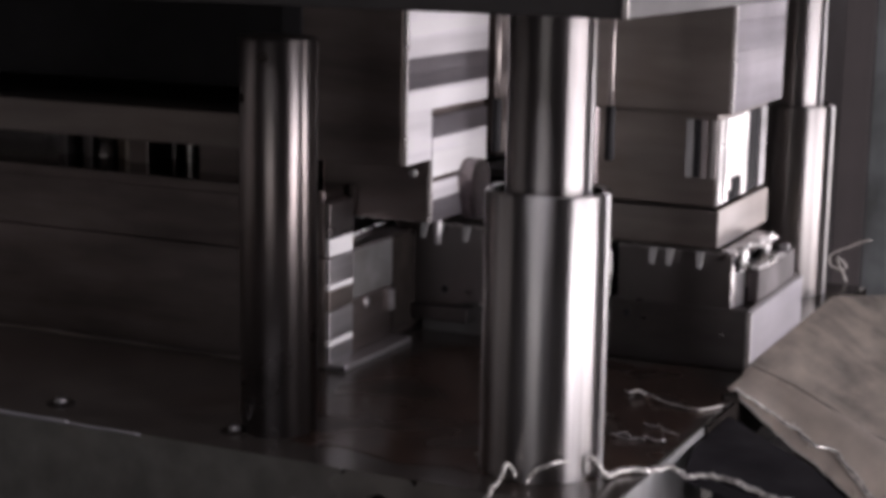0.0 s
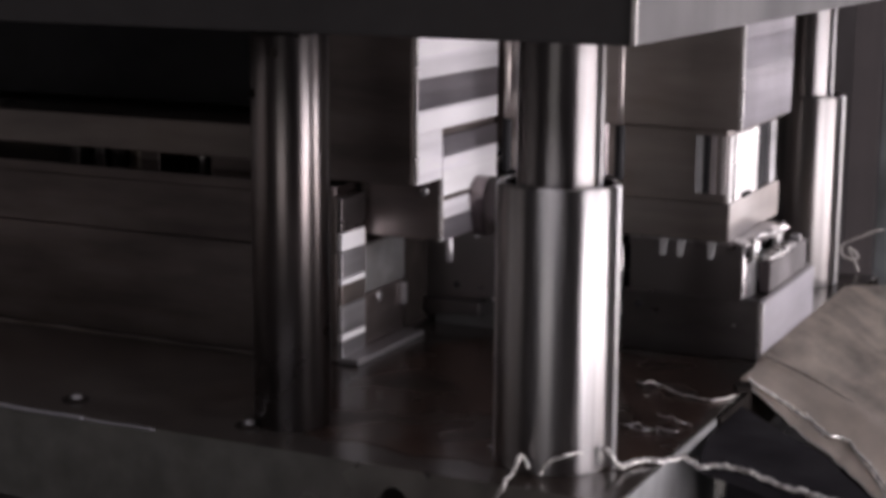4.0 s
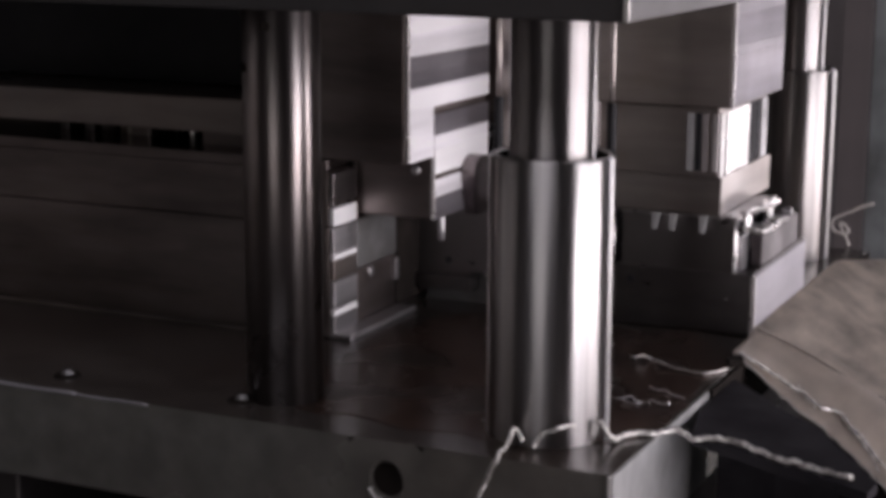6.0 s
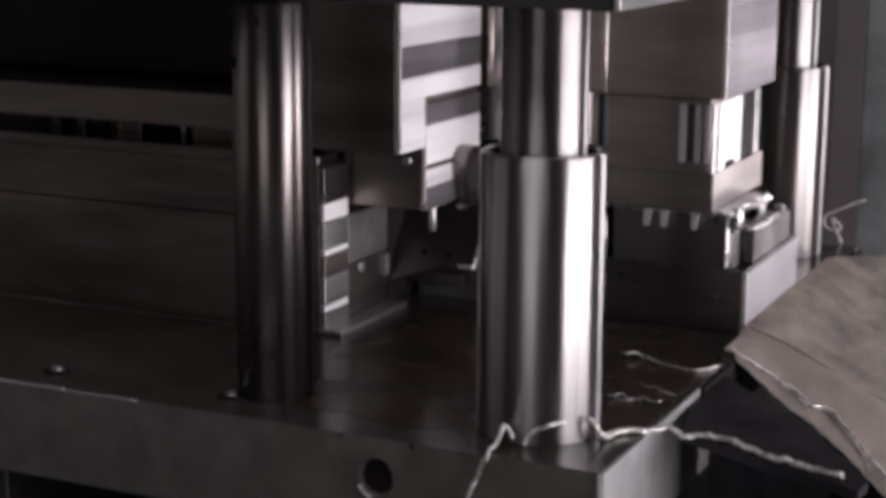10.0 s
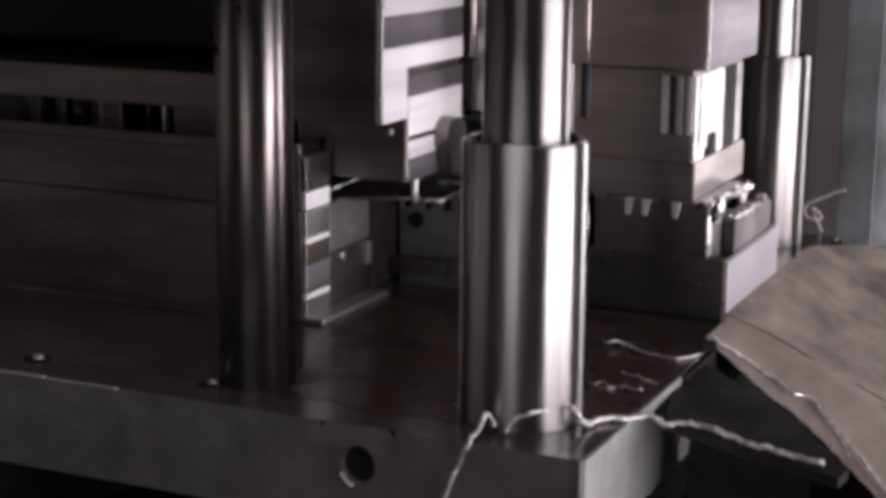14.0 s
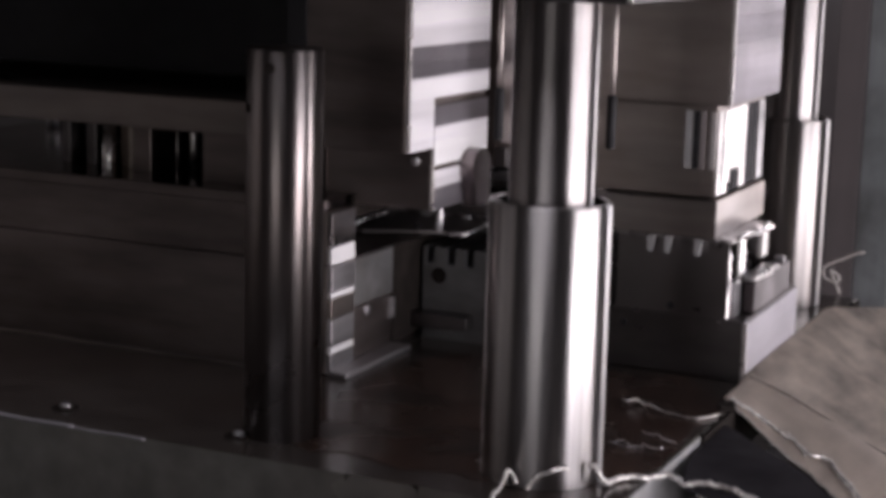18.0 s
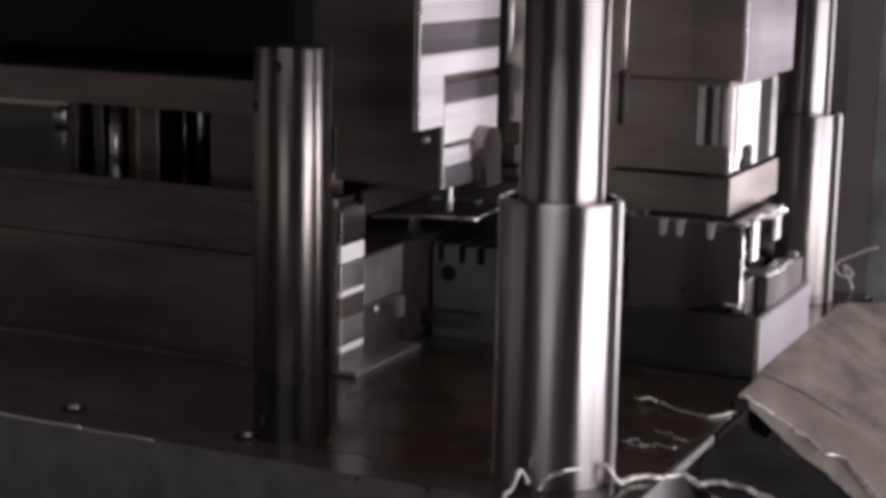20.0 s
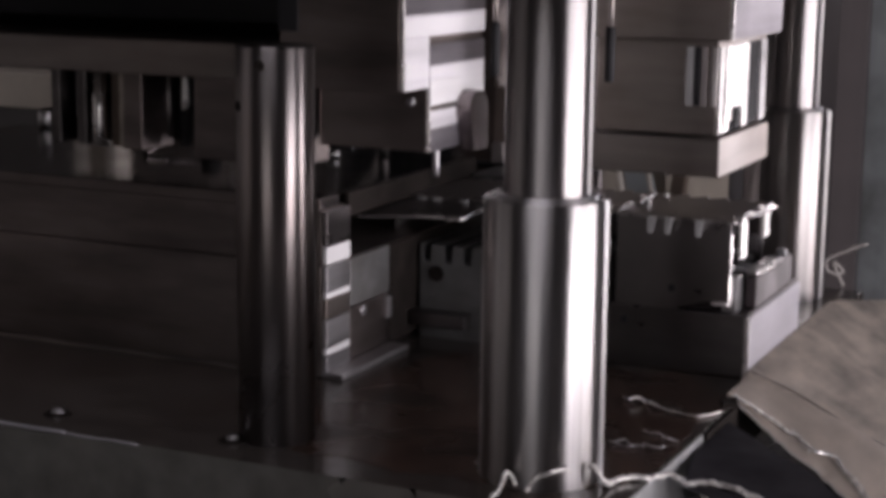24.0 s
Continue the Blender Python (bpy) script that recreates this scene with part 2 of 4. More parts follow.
def lathe(bm, profile, cx=0.0, cy=0.0, seg=64, closed=False):
    """Turns a profile of (radius, height) about the upright axis at cx, cy."""
    rings = []
    for r, z in profile:
        rings.append([bm.verts.new((cx + r * math.cos(TAU * i / seg), cy + r * math.sin(TAU * i / seg), z)) for i in range(seg)])
    pairs = list(zip(rings, rings[1:])) + ([(rings[-1], rings[0])] if closed else [])
    for a, b in pairs:
        for i in range(seg):
            f = bm.faces.new((a[i], a[(i + 1) % seg], b[(i + 1) % seg], b[i]))
            f.smooth = True
    if not closed:
        bm.faces.new(rings[0][::-1])
        bm.faces.new(rings[-1])
    return bm


def tube(points, radius, res=6):
    """A round wire through points, as a mesh."""
    bm = bmesh.new()
    pts = [Vector(p) for p in points]
    rings = []
    for i, p in enumerate(pts):
        d = (pts[min(i + 1, len(pts) - 1)] - pts[max(i - 1, 0)]).normalized()
        u = d.orthogonal().normalized()
        if rings:
            u = (last - d * last.dot(d)).normalized()
        last = u
        w = d.cross(u)
        rings.append([bm.verts.new(p + radius * (math.cos(TAU * k / res) * u + math.sin(TAU * k / res) * w)) for k in range(res)])
    for a, b in zip(rings, rings[1:]):
        for k in range(res):
            bm.faces.new((a[k], a[(k + 1) % res], b[(k + 1) % res], b[k])).smooth = True
    bm.faces.new(rings[0][::-1])
    bm.faces.new(rings[-1])
    return bm


def smooth_line(points, steps=6):
    """Points of a soft curve through the given ones."""
    p = [Vector(q) for q in points]
    p = [2 * p[0] - p[1]] + p + [2 * p[-1] - p[-2]]
    out = []
    for i in range(1, len(p) - 2):
        for s in range(steps):
            t = s / steps
            a, b, c, d = p[i - 1], p[i], p[i + 1], p[i + 2]
            out.append(0.5 * (2 * b + (c - a) * t + (2 * a - 5 * b + 4 * c - d) * t * t + (3 * b - a - 3 * c + d) * t ** 3))
    return out + [p[-2]]


def slab(bm, outline, z0, z1):
    """An upright prism over an outline of (x, y)."""
    lo = [bm.verts.new((x, y, z0)) for x, y in outline]
    hi = [bm.verts.new((x, y, z1)) for x, y in outline]
    n = len(outline)
    bm.faces.new(lo[::-1])
    bm.faces.new(hi)
    for i in range(n):
        bm.faces.new((lo[i], lo[(i + 1) % n], hi[(i + 1) % n], hi[i]))
    return bm


def mesh_of(name, bm, mat):
    bmesh.ops.recalc_face_normals(bm, faces=bm.faces[:])
    me = bpy.data.meshes.new(name)
    bm.to_mesh(me)
    bm.free()
    me.materials.append(mat)
    return me


def part(name, bm, mat, parent, label=""):
    ob = new(name, mesh_of(name, bm, mat))
    ob.parent = parent
    return tagged(ob, label)


def thing(name, label, category, where=(0, 0, 0), group=""):
    ob = new(name)
    ob.empty_display_size = 0.02
    ob.location = where
    return tagged(ob, label, category, group)


def single(name, bm, mat, label, category, kind="", group=""):
    return tagged(new(name, mesh_of(name, bm, mat)), label, category, group, kind)


def bx(x0, x1, y0, y1, z0, z1, bevel=0.0008):
    return box(bmesh.new(), x0, x1, y0, y1, z0, z1, bevel)


def cyl(cx, cy, r, z0, z1, ch=0.001, seg=48):
    return lathe(bmesh.new(), [(r - ch, z0), (r, z0 + ch), (r, z1 - ch), (r - ch, z1)], cx, cy, seg)


# ---------------------------------------------------------------- the hall
FLOOR = -0.95
single("floor", bx(-3.2, 2.5, -3.2, 3.7, FLOOR - 0.1, FLOOR, 0), CONCRETE, "oil-stained grey concrete workshop floor", "floor", "structure")
bm = bmesh.new()
box(bm, -3.2, 2.5, -3.2, -1.92, 2.6, 2.7)
box(bm, -3.2, 2.5, -0.68, 3.7, 2.6, 2.7)
box(bm, -3.2, -0.92, -1.92, -0.68, 2.6, 2.7)
box(bm, 0.72, 2.5, -1.92, -0.68, 2.6, 2.7)
single("ceiling", bm, HALLWALL, "dark workshop ceiling with a rooflight", "ceiling", "structure")
single("wall_west", bx(-3.2, -3.0, -3.2, 3.7, FLOOR, 2.6, 0), PALEWALL, "grey painted workshop wall", "wall", "structure")
bm = bmesh.new()
box(bm, -3.0, 0.78, 3.5, 3.7, FLOOR, 2.6)
box(bm, 1.62, 2.3, 3.5, 3.7, FLOOR, 2.6)
box(bm, 0.78, 1.62, 3.5, 3.7, 1.7, 2.6)
single("wall_north", bm, HALLWALL, "dark workshop wall with an open side gate", "wall", "structure")
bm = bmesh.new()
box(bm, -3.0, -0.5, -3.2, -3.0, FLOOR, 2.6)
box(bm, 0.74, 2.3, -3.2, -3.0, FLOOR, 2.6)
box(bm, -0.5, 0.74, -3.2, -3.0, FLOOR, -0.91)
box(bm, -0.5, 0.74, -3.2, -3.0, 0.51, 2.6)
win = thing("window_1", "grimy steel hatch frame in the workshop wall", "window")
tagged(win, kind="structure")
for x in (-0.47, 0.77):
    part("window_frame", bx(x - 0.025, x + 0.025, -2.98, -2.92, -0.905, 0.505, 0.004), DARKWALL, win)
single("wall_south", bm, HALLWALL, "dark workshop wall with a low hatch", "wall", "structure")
bm = bmesh.new()
box(bm, 2.3, 2.5, -3.0, -1.06, FLOOR, 2.6)
box(bm, 2.3, 2.5, 1.3, 3.5, FLOOR, 2.6)
box(bm, 2.3, 2.5, -1.06, 1.3, 0.74, 2.6)
single("wall_east", bm, HALLWALL, "dark workshop wall with a wide open gate", "wall", "structure")

# ---------------------------------------------------------------- press table
bolster = thing("press_table", "dark steel press table under the die", "press table")
part("table_plate", bx(-0.75, 0.62, -0.22, 0.75, -0.20, -0.12, 0.003), DARKWALL, bolster)
part("pedestal", bx(-0.7, 0.55, -0.15, 0.7, FLOOR, -0.20, 0.003), GREYPAINT, bolster)
# added black plate that keeps the gap below the pad dark
single("blackout_plate", bx(0.056, 0.50, -0.20, 0.40, -0.12, -0.114, 0.001), MATTBLACK, "flat black plate added to keep the gap beside the die dark", "tray")
for i, x in enumerate((-0.40, -0.02)):
    single("parallel_block", bx(x - 0.035 if i else x - 0.09, x + 0.035 if i else x + 0.10, -0.03, 0.55, -0.12, -0.05, 0.001), TOOL,
           "steel parallel block between die and press table", "parallel block", group="parallel blocks")

# ---------------------------------------------------------------- lower die
BH, RB = 0.135, 0.466
lower = thing("lower_die", "oily dark steel lower half of a progressive stamping die", "stamping die")
bm = bmesh.new()
slab(bm, [(-0.62, -0.030), (0.050, -0.030), (0.050, 0.502), (-0.62, 0.502)], -0.05, 0.0)
HX, HZ = -0.0619, -0.0200
for x0, x1 in ((-0.62, HX - 0.02), (HX + 0.02, 0.050)):
    slab(bm, [(x0, -0.051), (x1, -0.051), (x1, -0.030), (x0, -0.030)], -0.05, 0.0)
rim, lip, deep = [], [], []
for i in range(32):
    a = TAU * i / 32 + TAU / 64
    c, q = math.cos(a), math.sin(a)
    k = 0.02 / abs(c) if abs(c) * 1.0 >= abs(q) * 0.02 / (0.03 if q < 0 else 0.02) else (0.03 if q < 0 else 0.02) / abs(q)
    rim.append(bm.verts.new((HX + c * k, -0.051, HZ + q * k)))
    lip.append(bm.verts.new((HX + c * 0.0092, -0.051, HZ + q * 0.0105)))
    deep.append(bm.verts.new((HX + c * 0.0085, -0.048, HZ + q * 0.0085)))
back = [bm.verts.new((v.co.x, -0.032, v.co.z)) for v in deep]
for i in range(32):
    j = (i + 1) % 32
    for a, b in ((rim, lip), (lip, deep), (deep, back)):
        bm.faces.new((a[i], a[j], b[j], b[i]))
bm.faces.new(back)
top = [bm.verts.new((HX + x, y, 0.0)) for x, y in ((-0.02, -0.051), (0.02, -0.051), (0.02, -0.030), (-0.02, -0.030))]
bm.faces.new(top)
shoe = part("lower_shoe", bm, SHOE, lower, "oily rust-stained steel die shoe")
shoe.data.materials.append(SHOETOP)
for p in shoe.data.polygons:
    if abs(p.normal.z) > 0.9 and p.center.z > -0.001:
        p.material_index = 1


# a glint on the bore's lip, put in as a bright arc
arc = [(HX + 0.0098 * math.cos(radians(a)), -0.0507, HZ + 0.0108 * math.sin(radians(a))) for a in range(205, 256, 10)]
part("edge_strip", tube(arc, 0.0013, 6), CUTEDGE, lower, "bright arc put in for the glint on the bore's lip")
# black disc put in for the shade deep in the bore
o = part("bore", lathe(bmesh.new(), [(0.0086, 0.0), (0.0086, 0.002)], 0, 0, 28), MATTBLACK, lower, "dark bore in the shoe")
o.matrix_basis = pose(HX, -0.0455, HZ, 90, 0, 0)


def bushing(y, mat):
    r, ri = 0.02975, 0.0258
    bm = lathe(bmesh.new(), [(ri, -0.049), (r, -0.049), (r, BH - 0.0015), (r - 0.0015, BH), (ri + 0.001, BH), (ri, BH - 0.001)], 0, y, 96, True)
    ob = part("guide_bushing", bm, mat, lower, "bright ground steel guide bushing")
    ob.data.materials.append(MATTBLACK)
    for p in ob.data.polygons:                              # bore blackened for the shade inside it
        if math.hypot(p.center.x, p.center.y - y) < ri + 0.0002:
            p.material_index = 1
    return ob


bushing(0.0, CHROME)
# darker steel: the dim surroundings it mirrors are put into its colour
bushing(RB, REARCHROME)
bm = lathe(bmesh.new(), [(0.0195, 0.0), (0.0195, 0.1985), (0.0185, 0.1995), (0.0, 0.1995)][:3] + [(0.004, 0.1995)], -0.1417, -0.008, 72)
part("stop_post", bm, POSTMAT, lower, "dark polished steel stop post")
# two bores drawn as black discs for their shade
for x, z in ((-0.1390, 0.1905), (-0.1535, 0.1700)):
    o = part("post_bore", lathe(bmesh.new(), [(0.0024, -0.001), (0.0024, 0.0006)], 0, 0, 18), MATTBLACK, lower, "small dark bore in the stop post")
    o.matrix_basis = pose(x, -0.008 - math.sqrt(0.0195 ** 2 - (x + 0.1417) ** 2), z, 90, 0, math.degrees(math.asin((x + 0.1417) / 0.0195)))
for x, y in ((-0.1580, -0.0240), (-0.266, -0.0258), (-0.37, -0.030)):
    # black ring in place of the shade in the screw's recess
    ring = part("screw", lathe(bmesh.new(), [(0.0078, 0.0), (0.0074, 0.0006), (0.0040, 0.0008)], x, y, 24), MATTBLACK, lower, "screw with a black ring put in for its shaded recess")
    part("screw_head", lathe(bmesh.new(), [(0.0034, 0.0006), (0.0033, 0.0020), (0.0022, 0.0030), (0.0008, 0.0031)], x, y, 20), POLISHED, ring, "small shiny screw head")
edge = [(-0.305 + 0.009 * i, -0.0508 + 0.0002 * math.sin(i * 2.1), -0.0006 + 0.0002 * math.sin(i * 1.3)) for i in range(18)]
for i0, i1, r in ((0, 7, 0.0011), (6, 12, 0.0007)):
    part("edge_strip", tube(smooth_line(edge[i0:i1 + 1], 3), r, 6), ENDFACE, lower, "bright stretch of the shoe's edge")

rust = random.Random(4)
outline = []
for i in range(44):
    a = TAU * i / 44
    rx, ry = (0.098 if math.cos(a) < 0 else 0.0995), (0.125 if math.sin(a) > 0 else 0.105)
    k = 1.0 / max(abs(math.cos(a)) ** 1.0, abs(math.sin(a)) ** 1.0)
    x, y = -0.052 + rx * math.cos(a) * min(k, 1.25), 0.080 + ry * math.sin(a) * min(k, 1.2)
    outline.append((min(0.0496, x + rust.uniform(-0.006, 0.006)), y + rust.uniform(-0.008, 0.008)))
part("rust_film", slab(bmesh.new(), outline, -0.0010, 0.0003), RUST, lower, "brown film of oil and rust")
# added black strip; holds the shoe's side dark where the gate would light it
part("shade_strip", bx(0.0516, 0.0532, 0.1000, 0.5015, -0.0300, -0.0004, 0.0004), MATTBLACK, lower, "black strip added to darken the shoe's lit side")
# left plate stack with the strip's tunnel
LX = -0.178
part("die_plate", bx(-0.56, LX, 0.104, 0.32, 0.0, 0.0660, 0.0012), DARKTOOL, lower)
part("guide_rail", bx(-0.56, LX - 0.001, 0.1055, 0.134, 0.0662, 0.0978, 0.0008), DARKTOOL, lower)
part("cover_plate", bx(-0.56, LX - 0.002, 0.1065, 0.318, 0.0980, 0.1045, 0.001), OILTOP, lower)
# reflection on the shoe top, put in as a pale bead
part("reflection_bead", tube(smooth_line([(-0.50 + 0.03 * i, 0.1025 - 0.0012 * (i % 2), 0.0004) for i in range(11)], 4), 0.0016, 6), PUNCHMAT, lower, "pale bead put in for the reflection at the stack's foot")
# end pads on the stack, in bands of differing tone
for z0, z1, m in ((0.0005, 0.0128, POLISHED), (0.0133, 0.0172, WHITENED), (0.0177, 0.0340, POLISHED), (0.0345, 0.0460, PUNCHMAT), (0.0465, 0.0500, WHITENED), (0.0505, 0.0655, POLISHED),
                  (0.0665, 0.0768, WHITENED), (0.0775, 0.0975, TOOL)):
    part("end_pad", bx(LX, LX + 0.003, 0.1045, 0.133, z0, z1, 0.0006), m, lower, "steel end pad in a tone of its own")
part("end_pad", bx(LX, LX + 0.002, 0.135, 0.186, 0.036, 0.0655, 0.001), GREYDIE, lower)
part("end_pad", bx(LX, LX + 0.0014, 0.135, 0.186, 0.004, 0.0355, 0.001), DARKTOOL, lower)
part("end_key", bx(LX, LX + 0.004, 0.180, 0.186, 0.020, 0.034, 0.0008), POLISHED, lower, "small bright key on the stack's end")
o = part("dowel", lathe(bmesh.new(), [(0.0036, 0.0), (0.0036, 0.0008), (0.0028, 0.0014)], 0, 0, 20), POLISHED, lower, "small steel dowel")
o.matrix_basis = pose(LX + 0.001, 0.153, 0.031, 0, 90, 0)
# black panel in place of the shade in the gap
part("gap_panel", bx(LX, LX + 0.0015, 0.1870, 0.3190, 0.0040, 0.0655, 0.0004), MATTBLACK, lower, "black panel put in for the dark gap beside the stack")
part("wedge_strip", bx(LX, LX + 0.014, 0.104, 0.19, 0.0, 0.0035, 0.001), POLISHED, lower, "thin bright wedge strip at the foot")
part("cover_lip", bx(-0.56, LX - 0.002, 0.1052, 0.1063, 0.0981, 0.1042, 0.0003), DARKTOOL, lower, "dull front lip of the cover plate")
# added cap; its black keeps the gate's light off the cover's end
part("dark_cover_end", bx(LX - 0.0018, LX + 0.0012, 0.1340, 0.3175, 0.0905, 0.1047, 0.0006), MATTBLACK, lower, "black cap added to keep the cover's end dark")
part("back_rail", bx(-0.56, -0.150, 0.325, 0.45, 0.0, 0.088, 0.0015), OILTOP, lower)
part("back_rail_cap", bx(-0.56, -0.1515, 0.33, 0.44, 0.088, 0.094, 0.001), OILTOP, lower)
part("bridge_plate", bx(-0.176, -0.1250, 0.3055, 0.352, 0.0890, 0.0949, 0.0008), GREYDIE, lower, "grey bridge plate beside the strip")
part("rail_end", bx(-0.1499, -0.1485, 0.3545, 0.4495, 0.0010, 0.0875, 0.0004), TOOL, lower, "oily end of the back rail")
part("rail_end", bx(-0.1514, -0.1502, 0.3545, 0.4395, 0.0885, 0.0936, 0.0003), TOOL, lower, "oily end of the rail cap")
# middle block with notches along its top and a bore
bm = bmesh.new()
prof = [(-0.1738, 0.0), (-0.050, 0.0), (-0.050, 0.060)]
for xn in (-0.098, -0.112, -0.1265, -0.141, -0.1541, -0.1690):
    prof += [(xn + 0.003, 0.060), (xn + 0.0026, 0.049), (xn - 0.0026, 0.049), (xn - 0.003, 0.060)]
prof += [(-0.1738, 0.060)]
fr = [bm.verts.new((x, 0.225, z)) for x, z in prof]
bk = [bm.verts.new((x, 0.318, z)) for x, z in prof]
bm.faces.new(fr)
bm.faces.new(bk[::-1])
for i in range(len(prof)):
    j = (i + 1) % len(prof)
    bm.faces.new((fr[i], bk[i], bk[j], fr[j]))
part("middle_block", bm, GREYDIE, lower)
# the bore's shade is a black disc on the block
o = part("bore", lathe(bmesh.new(), [(0.0052, 0.0), (0.0052, 0.0009)], 0, 0, 28), MATTBLACK, lower, "dark round bore")
o.matrix_basis = pose(-0.1624, 0.2252, 0.0417, 90, 0, 0)
part("clamp_bar", bx(-0.176, -0.137, 0.2125, 0.2245, 0.0095, 0.0185, 0.001), TOOL, lower, "short dark clamp bar")
# the glint on the bar's end is put into its white colour
part("bar_end", bx(-0.1785, -0.1765, 0.2120, 0.2245, 0.0085, 0.0190, 0.0006), WHITENED, lower, "end of the clamp bar, whitened for its glint")
# right end block with its forming tools
part("end_block", bx(-0.044, 0.0405, 0.218, 0.345, 0.0, 0.0370, 0.0012), TOOL, lower)
# the block's lit side is put in as a paler plate
part("end_face", bx(0.0403, 0.0422, 0.2195, 0.3435, 0.001, 0.0360, 0.0006), ENDFACE, lower, "end face of the block, lightened as its lit side")
part("edge_strip", bx(0.0396, 0.0426, 0.2168, 0.2192, 0.0010, 0.0362, 0.0006), CUTEDGE, lower, "bright edge of the end block")
part("edge_strip", bx(0.0488, 0.0508, -0.0524, -0.0506, -0.0490, -0.0006, 0.0006), CUTEDGE, lower, "bright front corner of the shoe")
# a paler plate also paints the shoe's end as lit
part("shoe_end_face", bx(0.0503, 0.0515, -0.0500, 0.099, -0.0490, -0.0006, 0.0004), ENDSHOE, lower, "end face of the shoe, lightened as its lit side")
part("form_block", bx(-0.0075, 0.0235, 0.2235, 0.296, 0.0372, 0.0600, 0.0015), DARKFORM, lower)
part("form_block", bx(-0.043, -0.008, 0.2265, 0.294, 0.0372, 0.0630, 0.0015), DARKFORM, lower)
part("column_insert", bx(0.0240, 0.0325, 0.2225, 0.236, 0.0372, 0.0585, 0.0008), POLISHED, lower, "bright steel column insert")
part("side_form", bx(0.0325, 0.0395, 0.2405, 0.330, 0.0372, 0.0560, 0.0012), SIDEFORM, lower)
# bright pads put in for the bright patches on the blocks' tops
o = part("form_pad", bx(-0.0042, 0.0042, -0.016, 0.016, 0.0, 0.0060, 0.0022), CUTEDGE, lower, "bright pad on top of the form blocks")
o.matrix_basis = pose(0.0352, 0.266, 0.0545, 6, 8, -6)
for i, (x, y, w, d, z) in enumerate(((0.027, 0.258, 0.010, 0.012, 0.0600), (0.0345, 0.292, 0.009, 0.022, 0.0590), (0.008, 0.292, 0.014, 0.010, 0.0622), (-0.012, 0.258, 0.016, 0.018, 0.0650),
                                     (0.014, 0.252, 0.012, 0.020, 0.0620), (0.035, 0.318, 0.007, 0.010, 0.0605))):
    o = part("form_pad", bx(-w / 2, w / 2, -d / 2, d / 2, 0.055, z, 0.0018), POLISHED, lower, "bright pad on top of the form blocks")
    o.matrix_basis = pose(x, y, 0, 0, 0, (12, -8, 25, -15, 30, 5)[i])
part("pilot_pin", cyl(-0.019, 0.325, 0.0035, 0.0372, 0.0790, 0.0008, 20), TOOL, lower, "dull steel pilot pin")
part("pin_head", cyl(-0.019, 0.325, 0.0052, 0.0700, 0.0800, 0.001, 20), CUTEDGE, lower, "bright pin head")
# small bores, each a black disc for the shade inside
for x, z in ((0.004, 0.0475), (-0.034, 0.028), (0.012, 0.0475)):
    o = part("bore", lathe(bmesh.new(), [(0.0022, 0.0), (0.0022, 0.001)], 0, 0, 20), PLAINBLACK, lower, "small dark bore")
    o.matrix_basis = pose(x, 0.2182 if z < 0.037 else 0.2238, z, 90, 0, 0)
part("lifter_bolt", cyl(-0.257, 0.262, 0.0045, 0.1045, 0.1105, 0.001, 18), POLISHED, lower, "shiny bolt head")
part("lifter_bolt", cyl(-0.235, 0.292, 0.0035, 0.1045, 0.1200, 0.001, 18), TOOL, lower)
# black strip laid on top for the shade in the slot
part("slot_strip", bx(-0.228, -0.165, 0.352, 0.366, 0.0941, 0.0956, 0.0006), PLAINBLACK, lower, "dark slot in the back rail")
part("slot_lip", bx(-0.234, -0.195, 0.346, 0.3505, 0.0941, 0.0968, 0.0008), POLISHED, lower, "bright slot lip")
part("rail_clip", bx(-0.1295, -0.1255, 0.311, 0.346, 0.0950, 0.0972, 0.0008), CUTEDGE, lower, "bright clip on the bridge plate")
part("rail_clip", bx(-0.320, -0.296, 0.352, 0.380, 0.0941, 0.1010, 0.001), TOOL, lower)
part("rear_guide", bx(-0.56, -0.395, 0.335, 0.372, 0.0941, 0.1150, 0.003), DARKBROWN, lower, "dark brown rear guide")
part("lifter_bolt", cyl(-0.5259, 0.30, 0.0050, 0.1045, 0.1180, 0.001, 18), POLISHED, lower, "shiny bolt head")

# ---------------------------------------------------------------- upper die
upper = thing("upper_die", "grey steel upper half of a progressive stamping die", "stamping die")
# black body for the unlit front; a paler plate paints the lit side
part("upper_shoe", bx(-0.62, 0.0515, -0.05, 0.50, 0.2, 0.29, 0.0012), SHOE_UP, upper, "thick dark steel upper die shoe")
part("end_face", bx(0.0516, 0.0530, -0.0496, 0.4990, 0.2003, 0.2895, 0.0004), ENDGREY, upper, "end face of the shoe, lightened as its lit side")
for y in (0.0, RB):
    part("guide_post", cyl(0, y, 0.0205, -0.062, 0.2, 0.002, 72), PINCHROME, upper, "bright ground steel guide post")
part("punch_block", bx(-0.205, -0.1292, 0.104, 0.215, 0.1055, 0.2, 0.001), DARKTOOL, upper)


